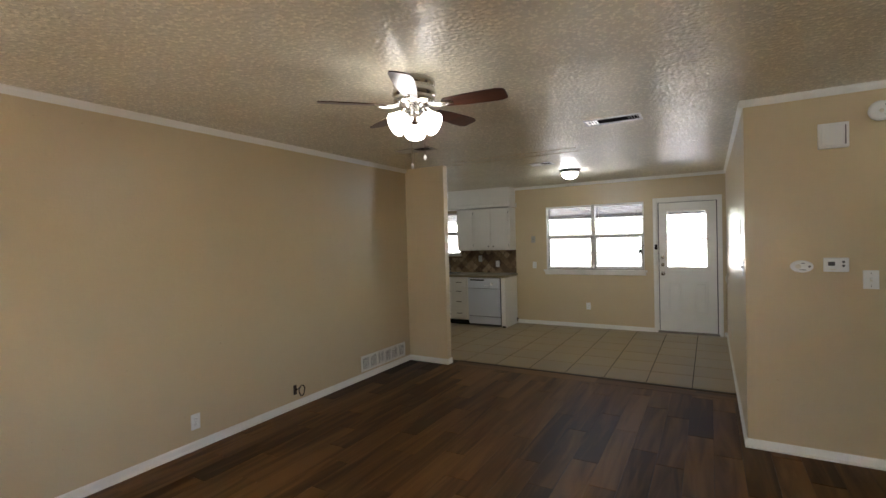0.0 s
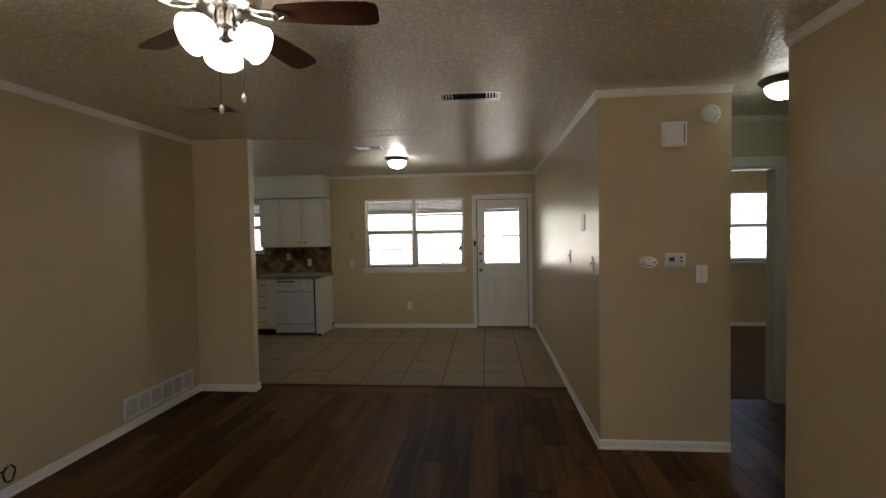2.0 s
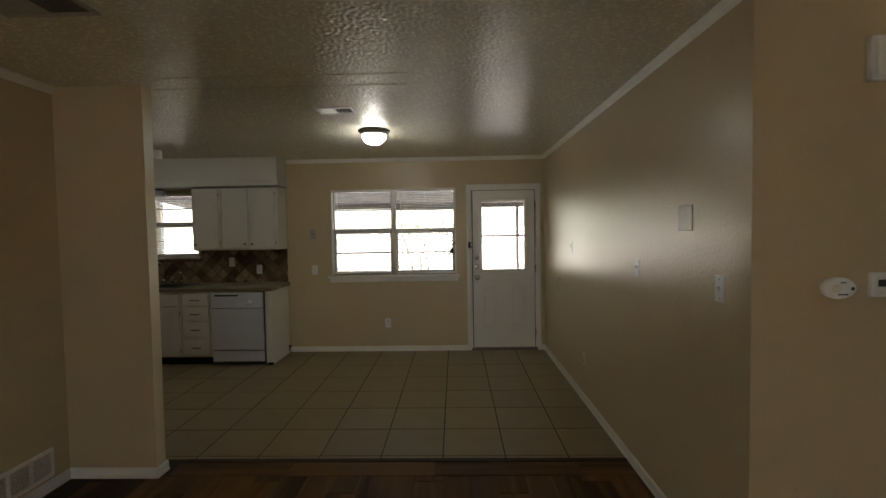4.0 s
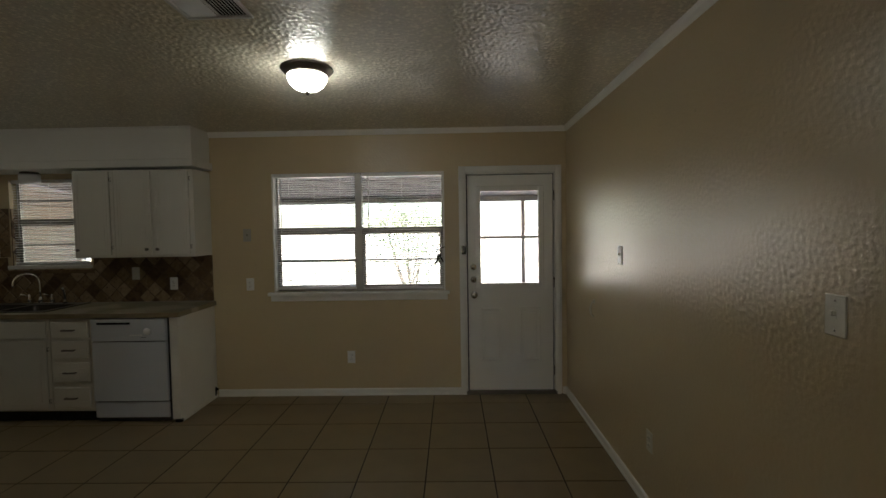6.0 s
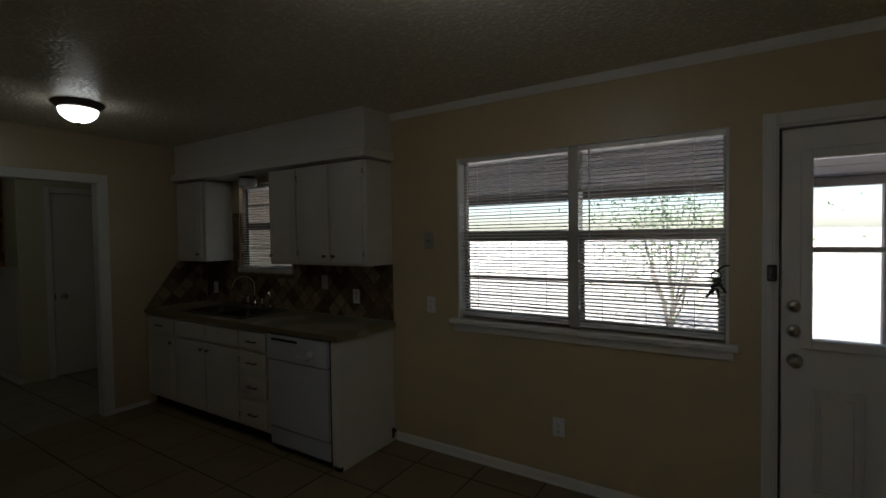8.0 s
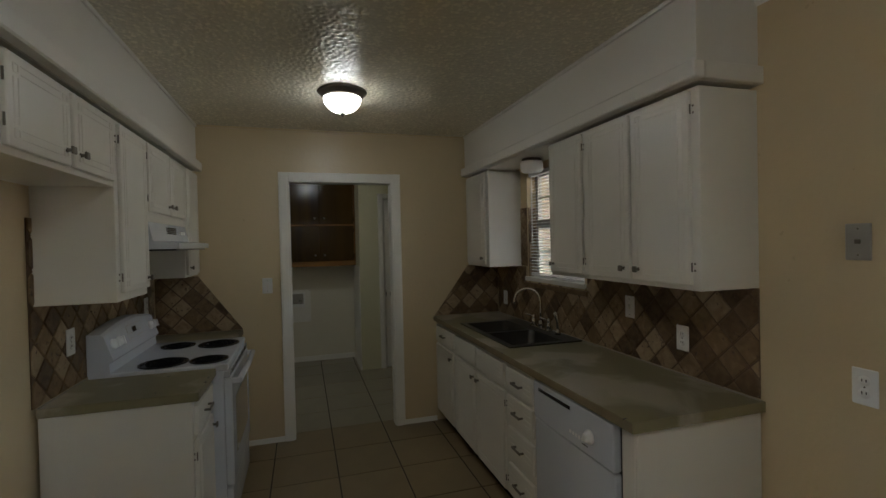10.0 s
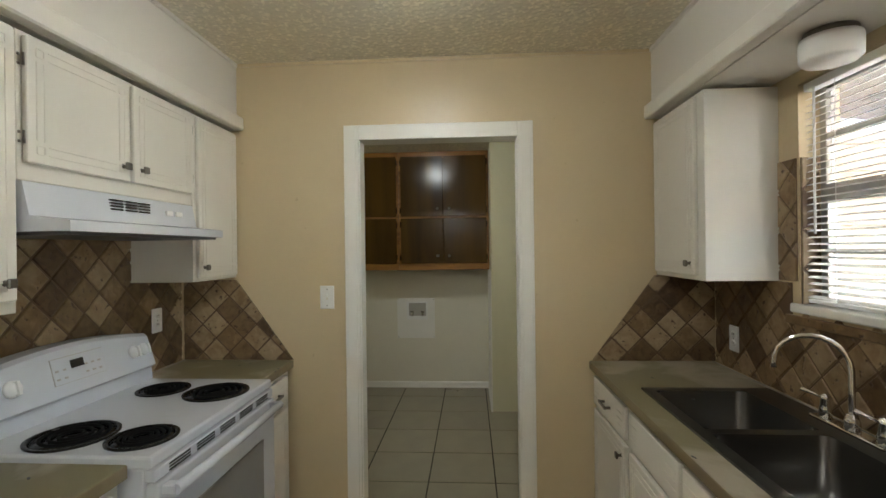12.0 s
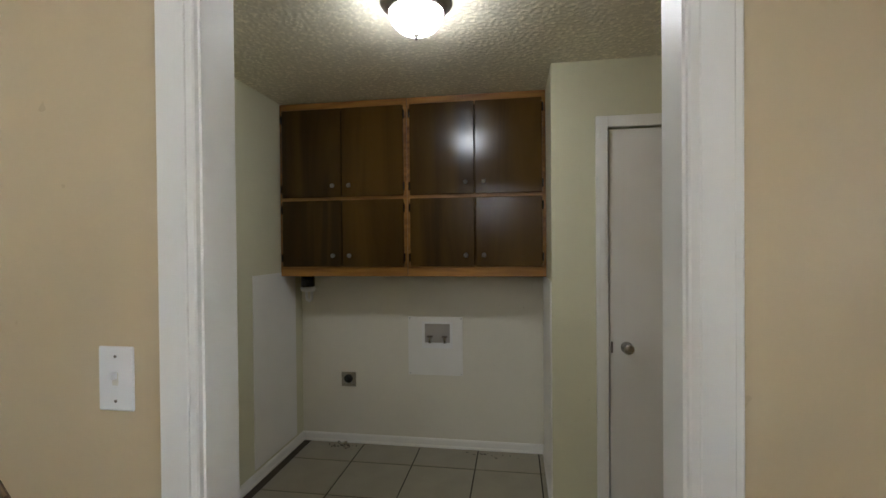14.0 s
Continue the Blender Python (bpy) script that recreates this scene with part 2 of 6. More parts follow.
WHITEP = mat("white plastic", (0.80, 0.80, 0.79), 0.35, 0, 0.02, 10, 100, 0.0)
IVORYP = mat("ivory plastic", (0.72, 0.69, 0.60), 0.35, 0, 0.02, 10, 100, 0.0)
APPL = mat("white appliance enamel", (0.60, 0.62, 0.665), 0.2, 0, 0.02, 5, 100, 0.02)
BLACK = mat("black enamel", (0.012, 0.012, 0.013), 0.25, 0, 0.2, 20, 100, 0.0)
MATTB = mat("matt black for coils and unlit vents", (0.010, 0.010, 0.010), 0.85, 0, 0.2, 20, 100, 0.0, spec=0.1)
DARKG = mat("dark grey plastic", (0.05, 0.05, 0.055), 0.4, 0, 0.1, 20, 100, 0.0)
OVENG = mat("grey oven glass", (0.28, 0.27, 0.26), 0.12, 0, 0.05, 10, 100, 0.0)
BLADE = wood("dark walnut veneer", (0.025, 0.008, 0.005), (0.085, 0.030, 0.018), "X", 0.3, 1.5, False)
WALNUT = wood("dark stained plywood", (0.030, 0.0145, 0.0025), (0.080, 0.041, 0.0075), "Z", 0.2, 0.25, True, 0.3)
PINE = wood("orange stained pine", (0.13, 0.050, 0.009), (0.36, 0.17, 0.035), "Y", 0.35, 1.0, False)
CARPET = mat("brown carpet", (0.115, 0.068, 0.038), 0.95, 0, 0.25, 9, 400, 0.8, 0.006)
ALU = mat("bronze-grey aluminium", (0.42, 0.40, 0.37), 0.4, 0.6, 0.06, 10, 100, 0.02)
SLAT = mat("white aluminium slats", (0.86, 0.85, 0.83), 0.4, 0, 0.04, 6, 100, 0.0)
VENTW = mat("white vent enamel", (0.85, 0.85, 0.83), 0.16, 0, 0.03, 20, 100, 0.0, spec=0.9)
# shade on the vent by the partition is put into this enamel's colour
DULLP = mat("beige enamel darkened for shade", (0.42, 0.37, 0.28), 0.5, 0, 0.1, 20, 100, 0.0)
GLASS = clear_glass()
BULB = glow("lit frosted glass", (0.97, 1.0, 0.93), LAMP * 2.2)
HALLB = glow("lit hall glass", (0.97, 1.0, 0.93), LAMP * 0.45)
SHADE = glow("lit fan shades", (1.0, 0.94, 0.83), LAMP * 0.46)
UTILB = glow("lit laundry glass", (0.97, 1.0, 0.93), LAMP * 0.85)
KITB = glow("lit kitchen glass", (0.97, 1.0, 0.93), LAMP * 0.72)
CONC = mat("patio concrete", (0.58, 0.56, 0.53), 0.85, 0, 0.15, 2, 60, 0.3)
DIRT = mat("dry grass and leaf litter", (0.42, 0.395, 0.35), 0.95, 0, 0.45, 1.2, 14, 0.8, 0.03)
PATIO = mat("patio roof boards", (0.24, 0.215, 0.21), 0.8, 0, 0.15, 3, 60, 0.2)
POST = mat("grey-brown painted post", (0.34, 0.27, 0.26), 0.6, 0, 0.15, 6, 80, 0.2)
BARK = mat("grey bark", (0.26, 0.23, 0.19), 0.9, 0, 0.3, 12, 60, 0.8, 0.01)
LEAF = mat("light green leaves", (0.12, 0.175, 0.08), 0.6, 0, 0.35, 9, 60, 0.0)
SIDING = mat("tan siding", (0.50, 0.41, 0.32), 0.7, 0, 0.08, 3, 60, 0.1)
FENCE = mat("pale fence boards", (0.70, 0.68, 0.64), 0.85, 0, 0.2, 4, 60, 0.3)

# ---- mesh helpers ----
ORIGIN = {}


def box(bm, x0, x1, y0, y1, z0, z1, bev=0.0, seg=1):
    x0, x1, y0, y1, z0, z1 = min(x0, x1), max(x0, x1), min(y0, y1), max(y0, y1), min(z0, z1), max(z0, z1)
    m = Matrix.Translation(((x0 + x1) / 2, (y0 + y1) / 2, (z0 + z1) / 2)) @ Matrix.Diagonal((x1 - x0, y1 - y0, z1 - z0, 1))
    vs = bmesh.ops.create_cube(bm, size=1, matrix=m)["verts"]
    if bev:
        es = list({e for v in vs for e in v.link_edges})
        bmesh.ops.bevel(bm, geom=es, offset=bev, segments=seg, affect="EDGES", profile=0.5)
    return bm


def solid(x0, x1, y0, y1, z0, z1, bev=0.0, seg=1):
    return box(bmesh.new(), x0, x1, y0, y1, z0, z1, bev, seg)


def lathe(bm, profile, m=None, seg=24, closed=True):
    """Revolves (radius, height) pairs round z, then moves the result by m."""
    m = m or Matrix()
    rings = []
    for r, z in profile:
        rings.append([bm.verts.new(m @ Vector((r * math.cos(2 * math.pi * i / seg), r * math.sin(2 * math.pi * i / seg), z))) for i in range(seg)])
    for a, b in zip(rings, rings[1:]):
        for i in range(seg):
            f = bm.faces.new((a[i], a[(i + 1) % seg], b[(i + 1) % seg], b[i]))
            f.smooth = True
    if closed:
        bm.faces.new(list(reversed(rings[0])))
        bm.faces.new(rings[-1])
    return bm


def tube(bm, pts, r, seg=10):
    """A round bar along points."""
    pts = [Vector(p) for p in pts]
    rings, up = [], Vector((0.31, 0.17, 0.93))
    for i, p in enumerate(pts):
        d = (pts[min(i + 1, len(pts) - 1)] - pts[max(i - 1, 0)]).normalized()
        a = d.cross(up).normalized()
        b = d.cross(a)
        rr = r[i] if isinstance(r, (list, tuple)) else r
        rings.append([bm.verts.new(p + rr * (math.cos(2 * math.pi * k / seg) * a + math.sin(2 * math.pi * k / seg) * b)) for k in range(seg)])
    for a, b in zip(rings, rings[1:]):
        for i in range(seg):
            f = bm.faces.new((a[i], a[(i + 1) % seg], b[(i + 1) % seg], b[i]))
            f.smooth = True
    bm.faces.new(list(reversed(rings[0])))
    bm.faces.new(rings[-1])
    return bm


def prism(bm, poly, m, depth, bev=0.0):
    """Extrudes a flat polygon (x, y) by depth along local z, then moves it by m; the top is drawn in by bev."""
    n = len(poly)
    cx, cy = sum(p[0] for p in poly) / n, sum(p[1] for p in poly) / n
    def inset(p):
        d = math.hypot(p[0] - cx, p[1] - cy) or 1
        k = max(0.0, 1 - bev / d)
        return (cx + (p[0] - cx) * k, cy + (p[1] - cy) * k)
    lo = [bm.verts.new(m @ Vector((x, y, 0))) for x, y in poly]
    if bev:
        mi = [bm.verts.new(m @ Vector((x, y, depth - bev * 0.6))) for x, y in poly]
        hi = [bm.verts.new(m @ Vector((*inset(p), depth))) for p in poly]
        stack = [lo, mi, hi]
    else:
        hi = [bm.verts.new(m @ Vector((x, y, depth))) for x, y in poly]
        stack = [lo, hi]
    for a, b in zip(stack, stack[1:]):
        for i in range(n):
            bm.faces.new((a[i], a[(i + 1) % n], b[(i + 1) % n], b[i]))
    bm.faces.new(list(reversed(lo)))
    bm.faces.new(stack[-1])
    return bm


def thing(name, at, label, category, group=""):
    ob = new(name)
    ob.location = at
    ob.empty_display_size = 0.1
    ORIGIN[ob.name] = Vector(at)
    return tagged(ob, label, category, group)


def part(name, bm, material, parent=None, label="", smooth=False):
    """One mesh object, under a thing or a part; the mesh is given in world places."""
    at = ORIGIN.get(parent.name, Vector()) if parent else Vector()
    bmesh.ops.recalc_face_normals(bm, faces=bm.faces)
    bmesh.ops.translate(bm, verts=bm.verts, vec=-at)
    me = bpy.data.meshes.new(name)
    if smooth:
        for f in bm.faces:
            f.smooth = True
    bm.to_mesh(me)
    bm.free()
    me.materials.append(material)
    ob = new(name, me)
    if parent:
        ob.parent = parent
        ORIGIN[ob.name] = at
    if label:
        ob["label"] = label
    return ob


def single(name, bm, material, label, category, group="", at=None):
    """A thing of one mesh, with its origin at its base."""
    bm.verts.ensure_lookup_table()
    xs = [v.co for v in bm.verts]
    o = Vector(at) if at else Vector((sum(c.x for c in xs) / len(xs), sum(c.y for c in xs) / len(xs), min(c.z for c in xs)))
    bmesh.ops.translate(bm, verts=bm.verts, vec=-o)
    ob = part(name, bm, material)
    ob.location = o
    ORIGIN[ob.name] = o
    return tagged(ob, label, category, group)


def structure(name, bm, material, label=""):
    return tagged(part(name, bm, material), label, "", "", "structure")


def wall_along(axis, a0, a1, b0, b1, holes=(), z0=0.0, z1=2.495):
    """A wall along x or y from a0 to a1, b0 to b1 thick, with holes (a, a, z, z) through it."""
    bm = bmesh.new()
    def put(p, q, u, v):
        if q - p > 1e-4 and v - u > 1e-4:
            box(bm, p, q, b0, b1, u, v) if axis == "x" else box(bm, b0, b1, p, q, u, v)
    cur = a0
    for h0, h1, u, v in sorted(holes):
        put(cur, h0, z0, z1)
        put(h0, h1, z0, u)
        put(h0, h1, v, z1)
        cur = h1
    put(cur, a1, z0, z1)
    return bm


def run(name, profile, p0, p1, out, material, label):
    """A moulding with the given (out, up) profile from p0 to p1, standing off the wall in the direction out."""
    bm = bmesh.new()
    p0, p1, o = Vector(p0), Vector(p1), Vector(out)
    ends = [[bm.verts.new(p + o * a + Vector((0, 0, b))) for a, b in profile] for p in (p0, p1)]
    n = len(profile)
    for i in range(n):
        bm.faces.new((ends[0][i], ends[0][(i + 1) % n], ends[1][(i + 1) % n], ends[1][i]))
    bm.faces.new(ends[0]), bm.faces.new(list(reversed(ends[1])))
    return structure(name, bm, material, label)


def stipple(nx, ny, step, short, long, seed):
    """A field of random relief, of unit spread, whose waves are between short and long metres."""
    rng = np.random.RandomState(seed)
    fx, fy = np.meshgrid(np.fft.fftfreq(nx, step), np.fft.rfftfreq(ny, step), indexing="ij")
    f = np.hypot(fx, fy)
    band = np.exp(-((f * short) / 1.1) ** 4) * (1 - np.exp(-((f * long)) ** 4))
    h = np.fft.irfft2(np.fft.rfft2(rng.standard_normal((nx, ny))) * band, s=(nx, ny))
    return h / h.std()


def step_up(h, a, b):
    t = np.clip((h - a) / (b - a), 0, 1)
    return t * t * (3 - 2 * t)


def sheet(x0, x1, y0, y1, step, height, gaps=()):
    """Vertices (u, v, height) and quads of a relief over a rectangle, left open at the gaps."""
    nx, ny = max(2, round((x1 - x0) / step) + 1), max(2, round((y1 - y0) / step) + 1)
    u, v = np.meshgrid(np.linspace(x0, x1, nx), np.linspace(y0, y1, ny), indexing="ij")
    co = np.stack((u, v, height(nx, ny)), -1).reshape(-1, 3)
    i = np.arange(nx * ny).reshape(nx, ny)
    q = np.stack((i[:-1, :-1], i[1:, :-1], i[1:, 1:], i[:-1, 1:]), -1).reshape(-1, 4)
    c = co[q[:, 0]]
    keep = np.ones(len(q), bool)
    for a, b, d, e in gaps:
        keep &= ~((c[:, 0] > a) & (c[:, 0] < b) & (c[:, 1] > d) & (c[:, 1] < e))
    return co, q[keep]


def add_sheets(ob, sheets):
    """Joins relief sheets, given in world places, to a box-shaped object's mesh."""
    me = ob.data
    cos = [np.array([v.co[:] for v in me.vertices])]
    quads = [np.array([p.vertices[:] for p in me.polygons])]
    flat = len(quads[0])
    n = len(cos[0])
    for co, q in sheets:
        cos.append(co)
        quads.append(q + n)
        n += len(co)
    co, q = np.concatenate(cos).astype(np.float32), np.concatenate(quads).astype(np.int32)
    mt = me.materials[0]
    full = bpy.data.meshes.new(me.name)
    full.vertices.add(len(co))
    full.vertices.foreach_set("co", co.ravel())
    full.loops.add(q.size)
    full.loops.foreach_set("vertex_index", q.ravel())
    full.polygons.add(len(q))
    full.polygons.foreach_set("loop_start", np.arange(0, q.size, 4, dtype=np.int32))
    full.polygons.foreach_set("use_smooth", np.arange(len(q)) >= flat)
    full.update(calc_edges=True)
    full.materials.append(mt)
    ob.data = full
    bpy.data.meshes.remove(me)


BASE = [(0, 0), (0.016, 0), (0.016, 0.010), (0.010, 0.018), (0.010, 0.052), (0.006, 0.062), (0, 0.066)]
CROWN = [(0, 0), (0.005, 0), (0.009, 0.007), (0.013, 0.012), (0.018, 0.028), (0.024, 0.036), (0.027, 0.044), (0.027, 0.05), (0, 0.05)]
CZ = 2.495

# ---- the shell: walls, floor slab, ceiling ----
N = 7.985
structure("wall_north", wall_along("x", -8.25, 0.453, N, 8.135, [(-4.92, -4.16, 1.25, 2.09), (-2.415, -0.80, 0.99, 2.10), (-0.615, 0.238, 0.0, 2.085)]), TAN, "tan painted outer wall with windows and door")
glossy = structure("wall_dining_east", wall_along("y", 3.99, N, 0.333, 0.453), GLOSSY, "glossy tan painted wall")


def rolled(nx, ny):
    h = stipple(nx, ny, 0.0075, 0.0175, 0.038, 11)
    return 0.333 - 0.0012 - 0.00042 * h.clip(-2, 2) - 0.00010 * stipple(nx, ny, 0.0075, 0.08, 0.5, 12).clip(-2, 2)


co, q = sheet(3.87, N, 0.0, 2.495, 0.0075, rolled)
add_sheets(glossy, [(co[:, (2, 0, 1)], q)])
structure("wall_switches", wall_along("x", 0.333, 1.204, 3.87, 3.99), TAN, "tan painted wall end with thermostat")
structure("wall_living_east", wall_along("y", -2.4, 3.10, 1.09, 1.204), TAN, "tan painted wall")
structure("wall_living_west", wall_along("y", -2.4, 5.05, -3.442, -3.322), TAN, "long bare tan painted wall")
structure("wall_partition", wall_along("x", -3.322, -2.75, 4.91, 5.0), TAN, "short tan partition")
structure("wall_living_south", wall_along("x", -3.442, 1.204, -2.55, -2.4, [(-2.2, 0.0, 0.75, 2.1)]), TAN, "tan front wall with a wide window")
structure("wall_kitchen_south", wall_along("x", -5.52, -3.322, 5.05, 5.21), TANK, "tan kitchen wall")
structure("wall_kitchen_west", wall_along("y", 4.95, N, -5.61, -5.52, [(6.172, 7.023, 0.0, 2.088)]), TANK, "tan wall with open doorway")
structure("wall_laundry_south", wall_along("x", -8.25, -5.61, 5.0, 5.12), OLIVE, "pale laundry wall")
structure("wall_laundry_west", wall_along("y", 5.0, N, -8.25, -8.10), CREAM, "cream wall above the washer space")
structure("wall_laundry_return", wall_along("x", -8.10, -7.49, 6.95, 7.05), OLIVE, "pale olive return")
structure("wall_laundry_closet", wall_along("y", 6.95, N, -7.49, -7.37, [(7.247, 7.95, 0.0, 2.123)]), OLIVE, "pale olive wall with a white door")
structure("wall_hall_west", wall_along("y", 3.99, 4.82, 1.09, 1.204), OLIVE, "pale olive hall wall")
structure("wall_hall_north", wall_along("x", 0.453, 5.2, 4.82, 4.94, [(1.30, 2.06, 0.0, 2.06)]), OLIVE, "pale olive hall wall with open doorway")
structure("wall_hall_east", wall_along("y", 2.4, 4.82, 2.17, 2.29, [(3.86, 4.64, 0.0, 2.06)]), OLIVE, "pale olive hall wall with open doorway")
structure("wall_hall_south", wall_along("x", 1.204, 2.17, 2.28, 2.4), OLIVE, "pale olive hall end wall")
structure("wall_bath_east", wall_along("y", 3.4, 4.82, 3.6, 3.7), TAN, "dim wall of a dark room")
structure("wall_bath_south", wall_along("x", 2.29, 3.6, 3.3, 3.4), TAN, "dim wall of a dark room")
structure("wall_bedroom_north", wall_along("x", 0.453, 5.2, 8.15, 8.30, [(2.40, 4.06, 1.02, 2.10)]), TAN, "tan bedroom wall with window")
structure("wall_bedroom_east", wall_along("y", 4.82, 8.30, 5.2, 5.32), TAN, "tan bedroom wall")
VENTS = ((-0.765, -0.335, 3.745, 3.945), (-2.69, -2.29, 3.80, 4.0), (-1.865, -1.575, 5.515, 5.71))
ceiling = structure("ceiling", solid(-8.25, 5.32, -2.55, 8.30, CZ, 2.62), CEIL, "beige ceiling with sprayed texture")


def knockdown(seed):
    """Sprayed blobs, flattened at the top, over a slightly uneven board."""
    def height(nx, ny):
        h = 0.0030 * step_up(stipple(nx, ny, 0.0078, 0.0205, 0.042, seed), 0.0, 0.85)
        return CZ - 0.0008 - h - 0.00012 * (stipple(nx, ny, 0.0078, 0.06, 0.5, seed + 1) + 2.5).clip(0, 5)
    return height


add_sheets(ceiling, [sheet(a, b, c, d, 0.0078, knockdown(i), VENTS) for i, (a, b, c, d) in enumerate((
    (-3.322, 1.088, 0.4, 5.2), (-3.14, 0.333, 5.2, N), (-5.52, -3.14, 5.525, 7.685), (-8.10, -5.61, 5.12, 7.4), (1.204, 2.17, 2.4, 4.82), (1.088, 1.204, 2.6, 3.87)))])

structure("floor_slab", solid(-8.25, 5.32, -2.55, 8.30, -0.15, -0.010), GROUTD, "floor slab under planks and tiles")

for nm, p0, p1, o in (
    ("trim_crown_1", (-3.322, -2.4, CZ - 0.05), (-3.322, 4.91, CZ - 0.05), (1, 0, 0)),
    ("trim_crown_2", (0.306, 3.87, CZ - 0.05), (1.204, 3.87, CZ - 0.05), (0, -1, 0)),
    ("trim_crown_3", (0.333, 3.87, CZ - 0.05), (0.333, N, CZ - 0.05), (-1, 0, 0)),
    ("trim_crown_4", (-2.99, N, CZ - 0.05), (0.333, N, CZ - 0.05), (0, -1, 0)),
    ("trim_crown_5", (1.09, -2.4, CZ - 0.05), (1.09, 3.10, CZ - 0.05), (-1, 0, 0)),
    ("trim_crown_6", (1.204, 4.82, CZ - 0.05), (2.17, 4.82, CZ - 0.05), (0, -1, 0)),
    ("trim_crown_7", (2.17, 2.4, CZ - 0.05), (2.17, 4.82, CZ - 0.05), (-1, 0, 0)),
    ("trim_crown_8", (-3.322, -2.4, CZ - 0.05), (1.09, -2.4, CZ - 0.05), (0, 1, 0)),
):
    run(nm, CROWN, p0, p1, o, TRIM, "white crown moulding")
SMALLC = [(0, 0), (0.010, 0), (0.012, 0.008), (0.012, 0.018), (0, 0.018)]
for nm, p0, p1, o in (
    ("trim_bead_1", (-5.52, 5.53, CZ - 0.018), (-5.52, 7.685, CZ - 0.018), (1, 0, 0)),
    ("trim_bead_2", (-5.52, 5.525, CZ - 0.018), (-3.14, 5.525, CZ - 0.018), (0, 1, 0)),
    ("trim_bead_3", (-5.52, 7.685, CZ - 0.018), (-2.99, 7.685, CZ - 0.018), (0, -1, 0)),
):
    run(nm, SMALLC, p0, p1, o, TAN if nm.endswith("1") else SOFF, "thin painted bead under the ceiling")
for i, (p0, p1, o) in enumerate((
    ((-3.322, -2.4, 0), (-3.322, 4.91, 0), (1, 0, 0)),
    ((-3.322, 4.91, 0), (-2.734, 4.91, 0), (0, -1, 0)),
    ((-2.75, 4.894, 0), (-2.75, 5.014, 0), (1, 0, 0)),
    ((0.317, 3.87, 0), (1.204, 3.87, 0), (0, -1, 0)),
    ((0.333, 3.854, 0), (0.333, N, 0), (-1, 0, 0)),
    ((-2.975, N, 0), (-0.648, N, 0), (0, -1, 0)),
    ((0.291, N, 0), (0.333, N, 0), (0, -1, 0)),
    ((1.09, -2.4, 0), (1.09, 3.12, 0), (-1, 0, 0)),
    ((-5.52, 5.83, 0), (-5.52, 6.107, 0), (1, 0, 0)),
    ((-5.52, 7.088, 0), (-5.52, 7.375, 0), (1, 0, 0)),
    ((-8.10, 5.12, 0), (-8.10, 6.95, 0), (1, 0, 0)),
    ((-8.10, 5.12, 0), (-5.61, 5.12, 0), (0, 1, 0)),
    ((-8.10, 6.95, 0), (-7.36, 6.95, 0), (0, -1, 0)),
    ((0.453, 8.15, 0), (5.2, 8.15, 0), (0, -1, 0)),
    ((2.17, 2.4, 0), (2.17, 3.78, 0), (-1, 0, 0)),
    ((-3.322, -2.4, 0), (1.09, -2.4, 0), (0, 1, 0)),
)):
    low = i in (8, 9)
    run("baseboard_%d" % (i + 1), [(u * 0.7, v * 0.6) for u, v in BASE] if low else BASE, p0, p1, o, TRIM, "white painted baseboard")

# ---- outside ----
structure("ground", solid(-60, 60, 8.36, 90, -0.34, -0.14), DIRT, "dry bright grass and leaf litter")
structure("ground_front", solid(-60, 60, -60, -2.56, -0.34, -0.14), DIRT, "dry grass before the house")
structure("pavement", solid(-5.9, 1.9, 8.32, 11.2, -0.14, -0.03), CONC, "pale concrete patio slab")


def patio_cover():
    t = thing("patio_cover", (-0.8, 10.9, -0.03), "patio cover with sloping grey-brown boards on posts", "patio cover")
    def lean(bm):
        for v in bm.verts:
            v.co.z -= (v.co.y - 8.14) * 0.105
        return bm
    part("roof_deck", lean(solid(-6.14, 1.5, 8.14, 11.2, 2.38, 2.41)), PATIO, t)
    for i in range(8):
        y = 8.18 + i * 0.37
        part("board", lean(solid(-5.8, 1.5, y, y + 0.35, 2.362, 2.378, 0.003)), PATIO, t)
    part("beam", solid(-5.8, 1.5, 10.85, 10.97, 1.985, 2.068, 0.006), PATIO, t)
    for x in (-5.6, 0.378):
        part("post", solid(x - 0.026, x + 0.026, 10.86, 10.95, -0.03, 1.985, 0.006), POST, t)


patio_cover()


